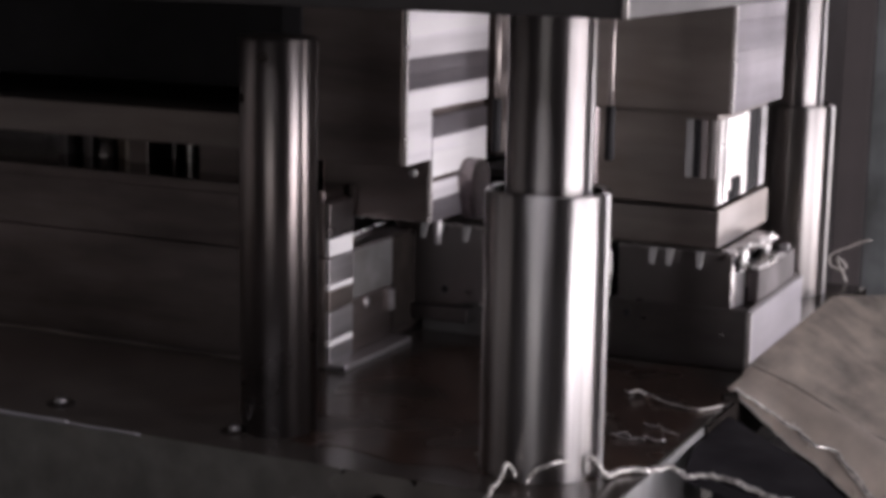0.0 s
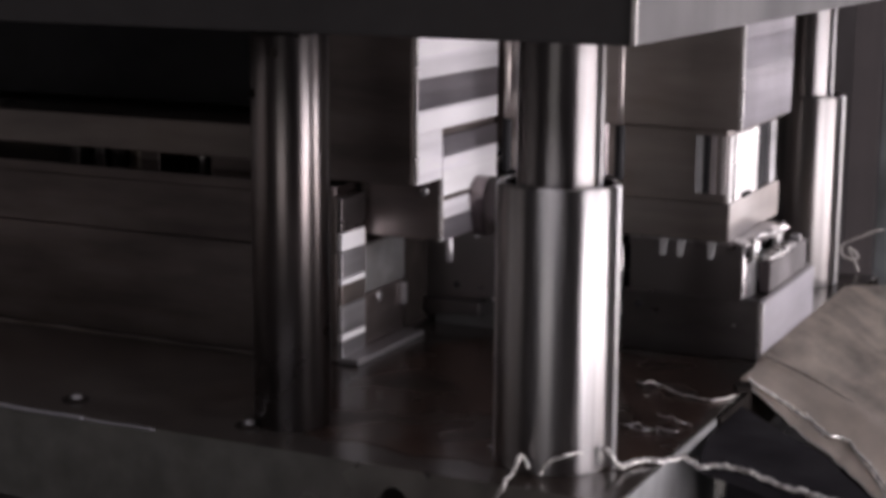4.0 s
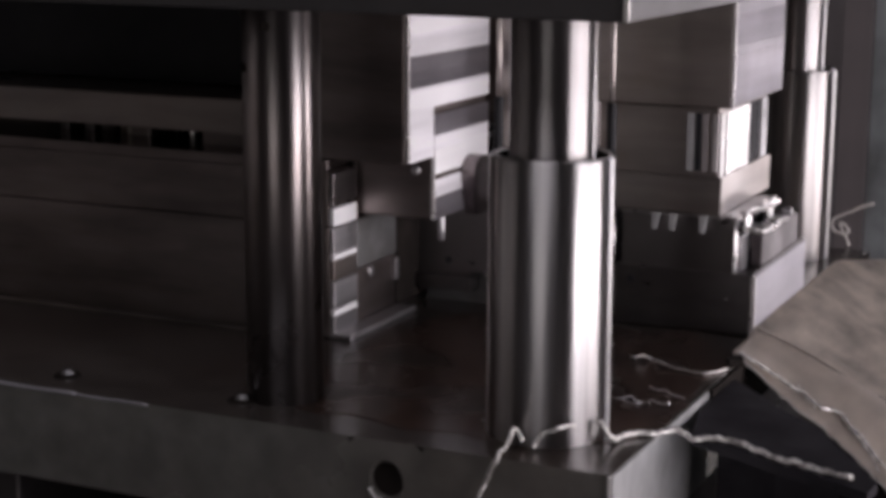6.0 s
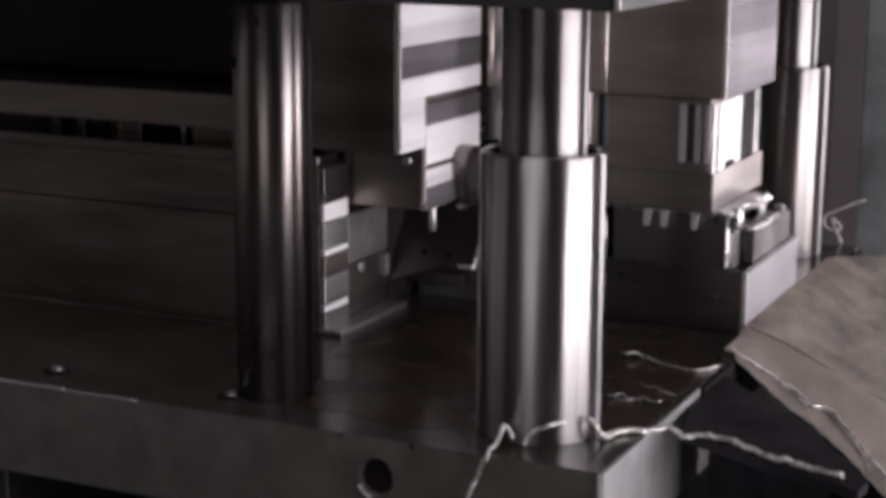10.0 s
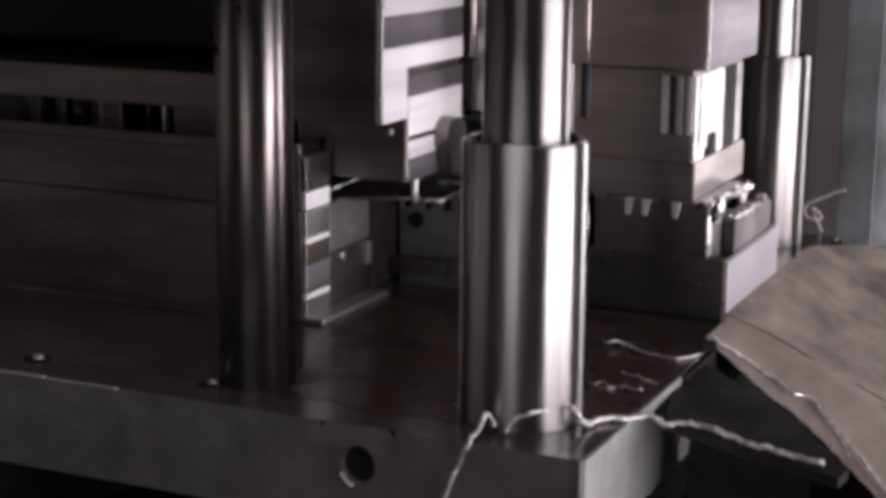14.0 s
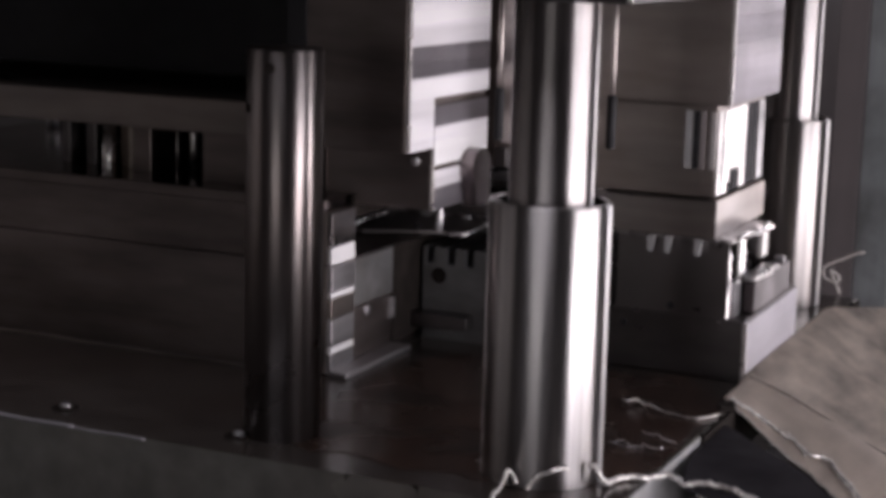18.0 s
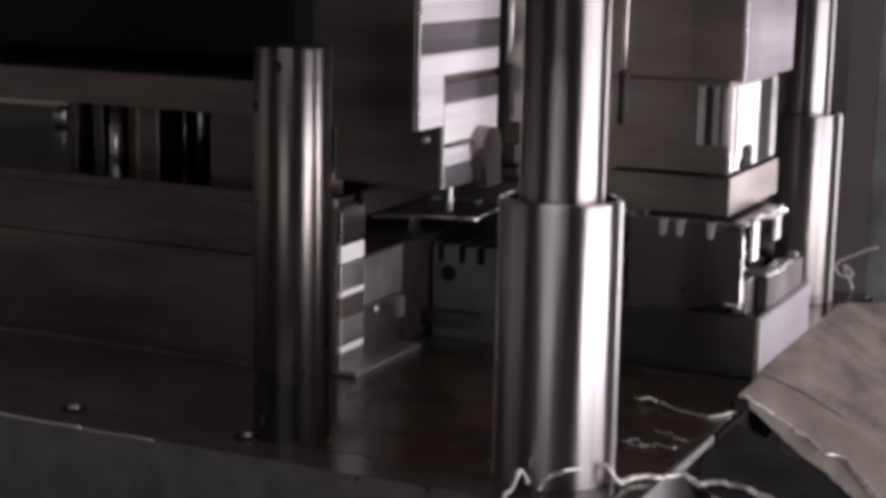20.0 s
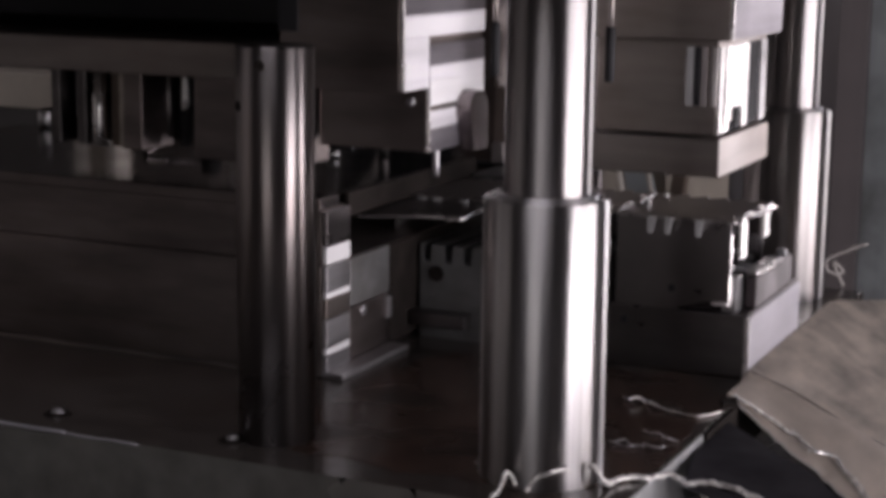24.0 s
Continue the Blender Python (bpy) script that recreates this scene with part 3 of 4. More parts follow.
def milled(name, x, y0, y1, z0, z1, low, high, label, mat=LIGHTBAND):
    """A thin plate of fine ridges, whose faces lean from low to high degrees of overhang to grade the reflection."""
    bm = bmesh.new()
    n = max(4, round((z1 - z0) / 0.0011))
    rows = []
    for i in range(n):
        za, zb = z0 + (z1 - z0) * i / n, z0 + (z1 - z0) * (i + 1) / n
        out = math.tan(radians(low + (high - low) * (i + 0.5) / n)) * (zb - za)
        for z, px in ((za, -out / 2), (zb, out / 2)):
            rows.append([bm.verts.new((x + px, y, z)) for y in (y0, y1)] + [bm.verts.new((x - 0.0018, y, z)) for y in (y1, y0)])
    for a, b in zip(rows, rows[1:]):
        for k in range(4):
            bm.faces.new((a[k], a[(k + 1) % 4], b[(k + 1) % 4], b[k]))
    bm.faces.new(rows[0][::-1])
    bm.faces.new(rows[-1])
    return part(name, bm, mat, upper, label)


# bands of reflection are put into the plates' materials
for z0, z1, low, high, m in ((0.1652, 0.1995, 7, 1, LIGHTBAND), (0.1560, 0.1650, 8, 14, DARKBAND), (0.1475, 0.1558, 18, 14, DARKBAND), (0.1348, 0.1473, -6, -1, LIGHTBAND)):
    milled("side_plate", -0.1274, 0.1062, 0.215, z0, z1, low, high, "side plate with reflection bands in its colour", m)
milled("side_plate", -0.1274, 0.1062, 0.1375, 0.1060, 0.1346, 6, 0, "side plate with reflection bands in its colour")
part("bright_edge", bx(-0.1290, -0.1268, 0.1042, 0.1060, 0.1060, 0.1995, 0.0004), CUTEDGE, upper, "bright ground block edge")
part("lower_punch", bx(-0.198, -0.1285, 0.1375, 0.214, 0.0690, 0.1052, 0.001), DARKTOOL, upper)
# the punch face carries its reflection as bands of colour too
for z0, z1, low, high, m in ((0.1182, 0.1300, 10, 20, DARKBAND), (0.1100, 0.1180, -2, 8, LIGHTBAND), (0.0955, 0.1098, -8, -4, WHITENED), (0.0822, 0.0923, 6, -8, LIGHTBAND), (0.0690, 0.0820, 20, 8, DARKBAND)):
    milled("punch_face", -0.1268, 0.1380, 0.2135, z0, z1, low, high, "punch face with reflection bands in its colour", m)
part("punch_face", bx(-0.1284, -0.1270, 0.1380, 0.2135, 0.0925, 0.0953, 0.0004), PUNCHMAT, upper, "dull strip in the punch face")
bm = slab(bmesh.new(), [(0.0660, 0.180), (0.0660, 0.200)] + [(0.0900 + 0.0115 * math.cos(a), 0.1865 - 0.0135 * math.sin(a)) for a in np.linspace(-math.pi / 2, math.pi / 2, 13)], 0.0, 0.009)
for v in bm.verts:
    v.co = (-0.1266 + v.co.z, v.co.y, v.co.x)
bmesh.ops.recalc_face_normals(bm, faces=bm.faces[:])
part("round_punch", bm, BROWNSTEEL, upper, "dull punch with a rounded top")
part("bright_edge", bx(-0.1288, -0.1264, 0.1362, 0.1378, 0.0690, 0.0960, 0.0004), CUTEDGE, upper, "bright ground punch edge")
part("pilot_pin", cyl(-0.133, 0.160, 0.0020, 0.0525, 0.070, 0.0005, 16), POLISHED, upper)
o = part("set_screw", lathe(bmesh.new(), [(0.0028, 0.0), (0.0028, 0.001), (0.0015, 0.0018)], 0, 0, 18), POLISHED, upper, "small bright set screw")
o.matrix_basis = pose(-0.1385, 0.1372, 0.0975, 90, 0, 0)
part("inner_guide", bx(-0.1250, -0.1130, 0.226, 0.24, 0.1000, 0.1995, 0.001), PUNCHMAT, upper, "grey steel inner guide bar")
for x in (-0.0795, -0.0137):
    screw = part("stripper_screw", cyl(x, 0.12, 0.0026, 0.1160, 0.1450, 0.0006, 18), PLAINBLACK, upper, "dark stripper screw")
    part("shank", cyl(x, 0.12, 0.0014, 0.1450, 0.1995, 0.0004, 14), PUNCHMAT, screw, "thin grey shank")
part("backing_plate", bx(-0.58, -0.206, 0.165, 0.30, 0.137, 0.1995, 0.001), PLAINBLACK, upper, "black backing plate")
part("backing_lip", bx(-0.2055, -0.1930, 0.1028, 0.1038, 0.1368, 0.1995, 0.0003), PLAINBLACK, upper, "black end of the backing plate")
left_stripper = part("stripper_plate", bx(-0.58, -0.2055, 0.106, 0.30, 0.1155, 0.1362, 0.001), PUNCHMAT, upper)
# added black sheet that closes the bright gap over the stripper plate
part("gap_cover", bx(-0.58, -0.207, 0.302, 0.312, 0.1160, 0.1960, 0.001), PLAINBLACK, left_stripper, "black sheet added to keep the gap behind the stripper dark")
# another added sheet, black for the shade between the punches
part("dark_backing", bx(-0.4035, -0.2075, 0.196, 0.200, 0.0660, 0.1154, 0.0005), PLAINBLACK, left_stripper, "black sheet added to darken the gaps between the punches")
for x0, x1, y, m in ((-0.4035, -0.3965, 0.152, TOOL), (-0.3835, -0.3765, 0.152, TOOL), (-0.3595, -0.3515, 0.156, BROWN), (-0.3495, -0.3455, 0.150, CHUTE),
                     (-0.3430, -0.3285, 0.145, DARKTOOL), (-0.2800, -0.2065, 0.130, DARKTOOL)):
    part("punch", bx(x0, x1, y, y + 0.035, 0.0640, 0.1154, 0.001), m, left_stripper, "steel block punch")
for x, y, r, z, m in ((-0.3910, 0.165, 0.0022, 0.080, POLISHED), (-0.3285, 0.175, 0.0020, 0.070, TOOL), (-0.3180, 0.178, 0.0035, 0.064, PLAINBLACK), (-0.3095, 0.165, 0.0026, 0.088, CUTEDGE),
                      (-0.2990, 0.178, 0.0035, 0.064, PLAINBLACK), (-0.2885, 0.155, 0.0024, 0.080, CUTEDGE)):
    part("punch", cyl(x, y, r, z, 0.1154, 0.0006, 20), m, left_stripper, "slim round punch")
part("punch", lathe(bmesh.new(), [(0.0050, 0.0640), (0.0056, 0.0650), (0.0056, 0.085), (0.0046, 0.1154)], -0.3690, 0.158, 28), CUTEDGE, left_stripper, "bright tapered round punch")
part("punch_holder", bx(-0.058, 0.0242, 0.215, 0.33, 0.1335, 0.1995, 0.001), PUNCHMAT, upper)
# one dark copy; the lean of its ridges draws the reflection bands
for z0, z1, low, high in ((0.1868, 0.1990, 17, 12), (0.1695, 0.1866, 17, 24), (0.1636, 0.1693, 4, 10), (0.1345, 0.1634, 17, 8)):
    milled("holder_side", 0.0254, 0.2172, 0.3295, z0, z1, low, high, "holder side with its reflection graded by ridges", DARKBAND)
part("bright_edge", bx(0.0243, 0.0262, 0.2146, 0.2170, 0.1340, 0.1990, 0.0005), CUTEDGE, upper, "bright ground holder edge")
part("bright_edge", bx(0.0508, 0.0534, -0.0512, -0.0497, 0.2003, 0.2895, 0.0005), CUTEDGE, upper, "bright ground shoe corner")
part("form_punch", bx(-0.056, 0.0170, 0.2180, 0.325, 0.0790, 0.1333, 0.001), PUNCHMAT, upper)
part("punch_face", bx(0.0171, 0.0188, 0.2185, 0.280, 0.0800, 0.1300, 0.0005), CUTEDGE, upper, "punch face, paler than the form punch")
part("punch_face", bx(0.0171, 0.0188, 0.3080, 0.322, 0.0800, 0.1300, 0.0005), POLISHED, upper, "punch face, paler than the form punch")
# slot drawn as strips: pale sides, black for the shade between
for x0, x1, m in ((-0.0015, 0.0028, ENDSHOE), (0.0033, 0.0072, PLAINBLACK), (0.0078, 0.0108, PALESTEEL), (0.0140, 0.0169, CUTEDGE)):
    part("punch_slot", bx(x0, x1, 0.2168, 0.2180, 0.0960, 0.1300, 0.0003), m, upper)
# black blocks put in for the shade of the face's notches
part("notch_block", bx(0.0188, 0.0194, 0.2400, 0.2470, 0.0802, 0.0860, 0.0003), PLAINBLACK, upper)
part("notch_block", bx(0.0188, 0.0195, 0.2475, 0.2620, 0.0802, 0.0930, 0.0012), PLAINBLACK, upper)
part("score_line", bx(0.0188, 0.0193, 0.2270, 0.2295, 0.0820, 0.1295, 0.0002), GREYDIE, upper, "grey score line down the punch face")
# the gap's shade is a black plate
part("recess_plate", bx(0.0171, 0.0180, 0.2810, 0.3070, 0.0800, 0.1300, 0.0004), PLAINBLACK, upper, "black plate put in for the recess beside the punch face")
stripper = part("spring_stripper", bx(-0.057, 0.0205, 0.2155, 0.327, 0.0, 0.0225, 0.001), PUNCHMAT, upper)

# ---------------------------------------------------------------- ball cages
CL = 0.096


def ball_cage(y):
    t = thing("ball_cage", "silvery ball bearing cage round a guide post", "ball cage", group="ball cages")
    part("sleeve", lathe(bmesh.new(), [(0.0210, 0), (0.0243, 0), (0.0243, CL), (0.0210, CL)], 0, 0, 72, True), CAGE, t)
    ball = bmesh.new()
    bmesh.ops.create_icosphere(ball, subdivisions=1, radius=0.0017)
    bv = np.array([v.co[:] for v in ball.verts])
    bf = np.array([[v.index for v in f.verts] for f in ball.faces])
    ball.free()
    rows, per = 34, 20
    vs, fs = [], []
    for i in range(rows):
        for k in range(per):
            a = TAU * (k + 0.5 * (i % 2)) / per
            z = 0.0035 + i * (CL - 0.009) / (rows - 1)
            fs.append(bf + len(bv) * len(vs))
            vs.append(bv + np.array((0.0236 * math.cos(a), 0.0236 * math.sin(a), z)))
    me = bpy.data.meshes.new("bearing_ball")
    me.from_pydata(np.concatenate(vs).tolist(), [], np.concatenate(fs).tolist())
    me.polygons.foreach_set("use_smooth", [True] * len(me.polygons))
    me.materials.append(BALLS)
    o = new("bearing_ball", me)
    o.parent = t
    tagged(o, "rows of small bright bearing balls", kind="stuff")
    t.location = (0, y, 0.05)
    return t


cages = [ball_cage(0.0), ball_cage(RB)]

# ---------------------------------------------------------------- stamped parts on the strip
PITCH = 0.075
HI, LO = 0.0925, 0.0705


def stamped_part():
    """An inverted channel: flat top, tall front flange with a bore, short back flange, tabs along the edges."""
    t = thing("stamped_part", "bright stamped sheet steel channel part with toothed edges", "stamped part", group="stamped parts on the strip")
    w = 0.036
    top = bmesh.new()
    out = [(-w, 0.0)]
    for i in range(6):
        x = -w + 0.008 + i * 0.0108
        out += [(x, 0.0), (x + 0.001, 0.0045), (x + 0.005, 0.0045), (x + 0.006, 0.0)]
    side = [(w, 0.0), (w, 0.013), (w - 0.006, 0.017), (w - 0.005, 0.021), (w + 0.005, 0.026), (w - 0.005, 0.032), (w + 0.007, 0.040), (w - 0.005, 0.047), (w + 0.008, 0.056), (w - 0.004, 0.064),
            (w + 0.006, 0.074), (w, 0.085)]
    out += side
    for i in range(5):
        x = w - 0.008 - i * 0.0125
        out += [(x, 0.085), (x - 0.002, 0.079), (x - 0.006, 0.079), (x - 0.008, 0.0895)]
    out += [(-w + 0.002, 0.085)] + [(-x + 0.003, y) for x, y in side[-2:1:-1]]
    slab(top, out, -0.0018, 0.0)
    part("top_sheet", top, SHEET, t)
    fb = bmesh.new()
    low = [(-w, -0.060), (-w + 0.010, -0.066), (-w + 0.022, -0.060), (-w + 0.040, -0.052), (w - 0.016, -0.047), (w - 0.003, -0.049)]
    pr = [(-w, 0.0), *low, (w - 0.003, 0.0)]
    a = [fb.verts.new((x, 0.0, z)) for x, z in pr]
    b = [fb.verts.new((x, 0.0018, z)) for x, z in pr]
    fb.faces.new(a[::-1])
    fb.faces.new(b)
    for q in range(len(pr)):
        r = (q + 1) % len(pr)
        fb.faces.new((a[q], a[r], b[r], b[q]))
    # darker copy of the sheet's material paints the flange's shaded front
    flange = part("front_flange", fb, SHADEDSHEET, t)
    flange.location = (0, 0.004, -0.002)
    part("flange_edge", tube([(w - 0.0125, 0.0009, -0.0478), (w - 0.006, 0.0004, -0.0478), (w - 0.002, 0.0009, -0.0480)], 0.0016, 6), CUTEDGE, flange, "bright sheared edge")
    part("flange_end", tube(smooth_line([(w - 0.0030, 0.0012, -0.004), (w - 0.0024, 0.0006, -0.018), (w - 0.0031, 0.0012, -0.032), (w - 0.0026, 0.0008, -0.049)], 4), 0.0012, 6), CUTEDGE, flange, "bright sheared edge")
    # the hole's shade is a black disc on the flange
    o = part("flange_bore", lathe(bmesh.new(), [(0.0022, 0.0), (0.0022, 0.0005)], 0, 0, 18), PLAINBLACK, flange, "small dark bore")
    o.matrix_basis = pose(-0.001, -0.0001, -0.041, 90, 0, 0)
    for x in (-0.0135, -0.0030, 0.0155):
        tb = bx(x - 0.0026, x + 0.0026, -0.0012, 0.0008, -0.0100, -0.0003, 0.0005)
        for v in tb.verts:
            v.co.x -= (v.co.z + 0.0003) * (x - v.co.x) * 45
            v.co.y += v.co.z * 0.3
        part("tab", tb, ENDSHOE, t, "bright bent tab")
    part("end_leg", bx(w - 0.003, w, 0.017, 0.032, -0.026, -0.0018, 0.0012), CUTEDGE, t, "bright cut edge of an end leg")
    part("end_leg", bx(w - 0.003, w, 0.070, 0.0848, -0.021, -0.0018, 0.0010), CUTEDGE, t, "bright cut edge of an end leg")
    part("edge_bead", tube(smooth_line([(w + 0.001, 0.012, -0.001), (w, 0.03, 0.0005), (w + 0.002, 0.045, -0.001), (w + 0.003, 0.07, 0.001), (w, 0.084, 0)]), 0.0012, 5), CUTEDGE, t)
    for x, y in ((-0.0279, 0.0718), (-0.0279, 0.0354)):
        part("lug", bx(x - 0.0014, x + 0.0014, y - 0.0016, y + 0.0016, 0.0002, 0.0028, 0.0004), CUTEDGE, t, "small bright raised lug")
    # the channel's dark inside is put into this flange's colour
    part("back_flange", bx(-w, w - 0.004, 0.0832, 0.085, -0.046, -0.0018, 0.0004), SHADEDSHEET, t, "back flange in the shaded copy of the sheet")
    return t


blanks = [stamped_part()]
blanks += [copy_thing(blanks[0], pose(-0.0045 - PITCH * k, 0.215, HI)) for k in range(1, 17)]

# ---------------------------------------------------------------- chute
chute = thing("scrap_chute", "greasy tan sheet metal chute beside the die", "chute")


def plate(corners, thick):
    bm = bmesh.new()
    up = [bm.verts.new(c) for c in corners]
    dn = [bm.verts.new(Vector(c) - Vector((0, 0, thick))) for c in corners]
    n = len(corners)
    bm.faces.new(up)
    bm.faces.new(dn[::-1])
    for i in range(n):
        bm.faces.new((up[i], dn[i], dn[(i + 1) % n], up[(i + 1) % n]))
    return bm


def chute_height(x, y):
    """A sloping sheet with a crease along its near side, slightly dented."""
    z = 0.0050 - 0.47 * (x - 0.043) - 0.12 * max(0, x - 0.16)
    z += max(0.0, min(1.0, (x - 0.052) / 0.035)) * float(np.interp(y, [0.110, 0.140, 0.165, 0.190, 0.213, 0.226, 0.30, 0.62], [-0.022, -0.015, -0.009, -0.0015, 0.0035, -0.0040, -0.002, -0.002]))
    return z + 0.0016 * max(0.0, min(1.0, (x - 0.055) / 0.05)) * noise.noise((x * 14, y * 14, 3.0))


def chute_edge(x):
    return float(np.interp(x, [0.045, 0.0738, 0.0945, 0.1174, 0.1303, 0.16, 0.5], [0.1600, 0.1588, 0.1596, 0.1509, 0.1432, 0.125, 0.11]))


bm = bmesh.new()
NX, NY = 70, 44
grid = []
for i in range(NX + 1):
    x = 0.0430 + 0.4575 * (i / NX) ** 1.4
    row = []
    for j in range(NY + 1):
        y = chute_edge(x) + (0.600 - chute_edge(x)) * (j / NY) ** 1.5
        xs = x + (max(0.0, 0.30 * (y - 0.435)) + max(0.0, 0.17 * (0.205 - y))) * (1 - i / NX)         # the sheet's upper edge runs aslant at the back
        row.append(bm.verts.new((xs, y, chute_height(xs, y))))
    grid.append(row)
for i in range(NX):
    for j in range(NY):
        bm.faces.new((grid[i][j], grid[i + 1][j], grid[i + 1][j + 1], grid[i][j + 1])).smooth = True
bmesh.ops.solidify(bm, geom=bm.faces[:], thickness=0.0015)
part("chute_sheet", bm, CHUTE, chute)
lip = bmesh.new()
strip = []
for i in range(41):
    x = 0.0460 + 0.40 * (i / 40) ** 1.3
    y0, y1 = chute_edge(x) + 0.0006, 0.2110 + 0.235 * (x - 0.045) + 0.0012 * noise.noise((x * 40, 0, 7))
    strip.append([lip.verts.new((x, y0 + (y1 - y0) * j / 6, chute_height(x, y0 + (y1 - y0) * j / 6) + 0.0016 + 0.0012 * (j == 6))) for j in range(7)])
for a, b in zip(strip, strip[1:]):
    for j in range(6):
        lip.faces.new((a[j], b[j], b[j + 1], a[j + 1])).smooth = True
bmesh.ops.solidify(lip, geom=lip.faces[:], thickness=0.0012)
# shade of the crease, put in as a dark tube
part("crease", tube([(r[6].co.x, r[6].co.y + 0.0016, r[6].co.z - 0.0006) for r in strip], 0.0009, 5), DARKBROWN, chute, "dark line put in for the shade along the crease")
# same sheet bent to the light; its brighter tone is in the material
part("folded_lip", lip, CHUTELIP, chute, "paler folded lip of the chute")
line = [(x, chute_edge(x) + 0.0003, chute_height(x, chute_edge(x)) + 0.001 + 0.0008 * math.sin(x * 900)) for x in [0.047 + 0.004 * i for i in range(36)]]
part("rolled_edge", tube(line, 0.0007, 5), HOSE, chute, "pale rolled edge of the chute")
pad = thing("rubber_pad", "black rubber pad between the die and the chute", "rubber pad")
part("sheet", slab(bmesh.new(), [(0.0534, 0.075), (0.062, 0.034), (0.0939, 0.018), (0.1132, 0.006), (0.1275, 0.001), (0.1560, -0.012), (0.1575, 0.0030), (0.1412, 0.0300),
                                 (0.1136, 0.0728), (0.0883, 0.0994), (0.0559, 0.1368), (0.0535, 0.1380)], -0.009, -0.004), PAD, pad)
part("backing_block", slab(bmesh.new(), [(0.0560, 0.103), (0.069, 0.060), (0.100, 0.050), (0.125, 0.035), (0.135, 0.032), (0.112, 0.068), (0.085, 0.094)], -0.114, -0.009), PAD, pad)
# dark piece put in for the black notch at the corner
part("corner_piece", plate([(0.0455, 0.1500, 0.0052), (0.0490, 0.1445, 0.0050), (0.0560, 0.1500, 0.0035), (0.0525, 0.1580, 0.0052)], 0.003), MATTBLACK, chute, "dark piece at the sheet's corner")


# ---------------------------------------------------------------- wires
def wire(points, r, label, mat=None):
    """Two loosely twisted strands of uneven lay."""
    pts = smooth_line(points, 10)
    t = thing("wire", label, "wire")
    seed = points[0][0] * 100
    for ph in (0, math.pi):
        line = []
        for i, p in enumerate(pts):
            a = i * 0.62 + ph + 1.6 * noise.noise((i * 0.21, seed, ph))
            w = 0.55 + 0.6 * noise.noise((i * 0.17, seed + 5, ph))
            sway = Vector((noise.noise((i * 0.13, seed, 1)), noise.noise((i * 0.13, seed, 2)), 0.6 * noise.noise((i * 0.13, seed, 3)))) * r * 0.9
            line.append(p + sway + Vector((math.cos(a) * 0.3, math.cos(a) * 0.3, abs(math.sin(a)))) * r * w)
        part("strand", tube(line, r * (0.8 if ph else 0.6), 5), mat or (WIRE if ph else DULLWIRE), t)
    return t


wire([(-0.016, -0.0535, -0.030), (-0.011, -0.0545, -0.0166), (-0.0083, -0.0535, -0.0099), (-0.0056, -0.0545, -0.0035), (-0.0028, -0.0530, 0.0018), (-0.0040, -0.0430, 0.0040),
      (-0.0030, -0.0345, 0.0090), (0.0004, -0.0332, 0.0035)], 0.0014, "thin twisted bright wire hanging over the die shoe")
wire([(0.0068, -0.0340, 0.0010), (0.0085, -0.0340, 0.0050), (0.0120, -0.0335, 0.0088), (0.0185, -0.0310, 0.0118), (0.0238, -0.0255, 0.0118)], 0.0012,
     "thin bright wire curled round the bushing foot")
wire([(0.0300, -0.0120, 0.0108), (0.0332, -0.0120, 0.0085), (0.0356, -0.0115, 0.0040), (0.0378, -0.0060, 0.0015), (0.0405, 0.0040, 0.001), (0.0501, 0.0121, 0.001), (0.0598, 0.0214, 0.000), (0.069, 0.0240, -0.0032), (0.0774, 0.030, -0.0030), (0.0939, 0.0225, -0.003),
      (0.1132, 0.0105, -0.003), (0.1275, 0.0052, -0.003), (0.1473, -0.001, -0.003)], 0.0019, "thin twisted bright wire across the rubber pad")
rim_way = [(x, y, chute_height(x, y) + 0.0036) for x, y in ((0.0500, 0.1610), (0.0561, 0.1625), (0.0680, 0.1680), (0.0801, 0.1700), (0.0870, 0.1720), (0.0947, 0.1690), (0.1020, 0.1735),
                                                           (0.1091, 0.1715), (0.1190, 0.1650), (0.1303, 0.1560), (0.1450, 0.1430), (0.1600, 0.1320))]
wire([(-0.0005, 0.1314, 0.003), (0.0030, 0.136, 0.004), (0.0071, 0.1379, 0.001), (0.0130, 0.131, 0.003), (0.0234, 0.1281, 0.001), (0.0405, 0.1250, 0.001), (0.050, 0.140, 0.001)], 0.0008, "thin curled bright wire on the die shoe")
wire(rim_way, 0.0012, "twisted bright wire along the chute's edge")
wire([(0.0544, 0.5, 0.0353), (0.0304, 0.5, 0.0248), (0.0257, 0.5, 0.0202), (0.0269, 0.5, 0.0131), (0.0345, 0.5, 0.0104), (0.0371, 0.5, 0.0149), (0.0307, 0.5, 0.0194),
      (0.036, 0.51, 0.001)], 0.0012, "curled pale wire beside the bushing", HOSE)
for i, (x, y, s) in enumerate(((0.0253, 0.0555, 1.0), (0.0299, 0.0824, 0.7), (0.036, 0.060, 0.8), (-0.0249, -0.0048, 0.9), (0.020, 0.062, 0.7), (0.041, 0.074, 0.6), (-0.0007, 0.1406, 0.9))):
    rnd = random.Random(i)
    pts = [(x + s * 0.004 * (q - 2) + rnd.uniform(-0.001, 0.001), y + rnd.uniform(-0.003, 0.003), 0.0011 + rnd.uniform(0, 0.0015)) for q in range(5)]
    single("metal_chip", tube(smooth_line(pts, 3), 0.0005, 5), POLISHED, "small curled bright metal chip on the shoe", "metal chip", group="metal chips")

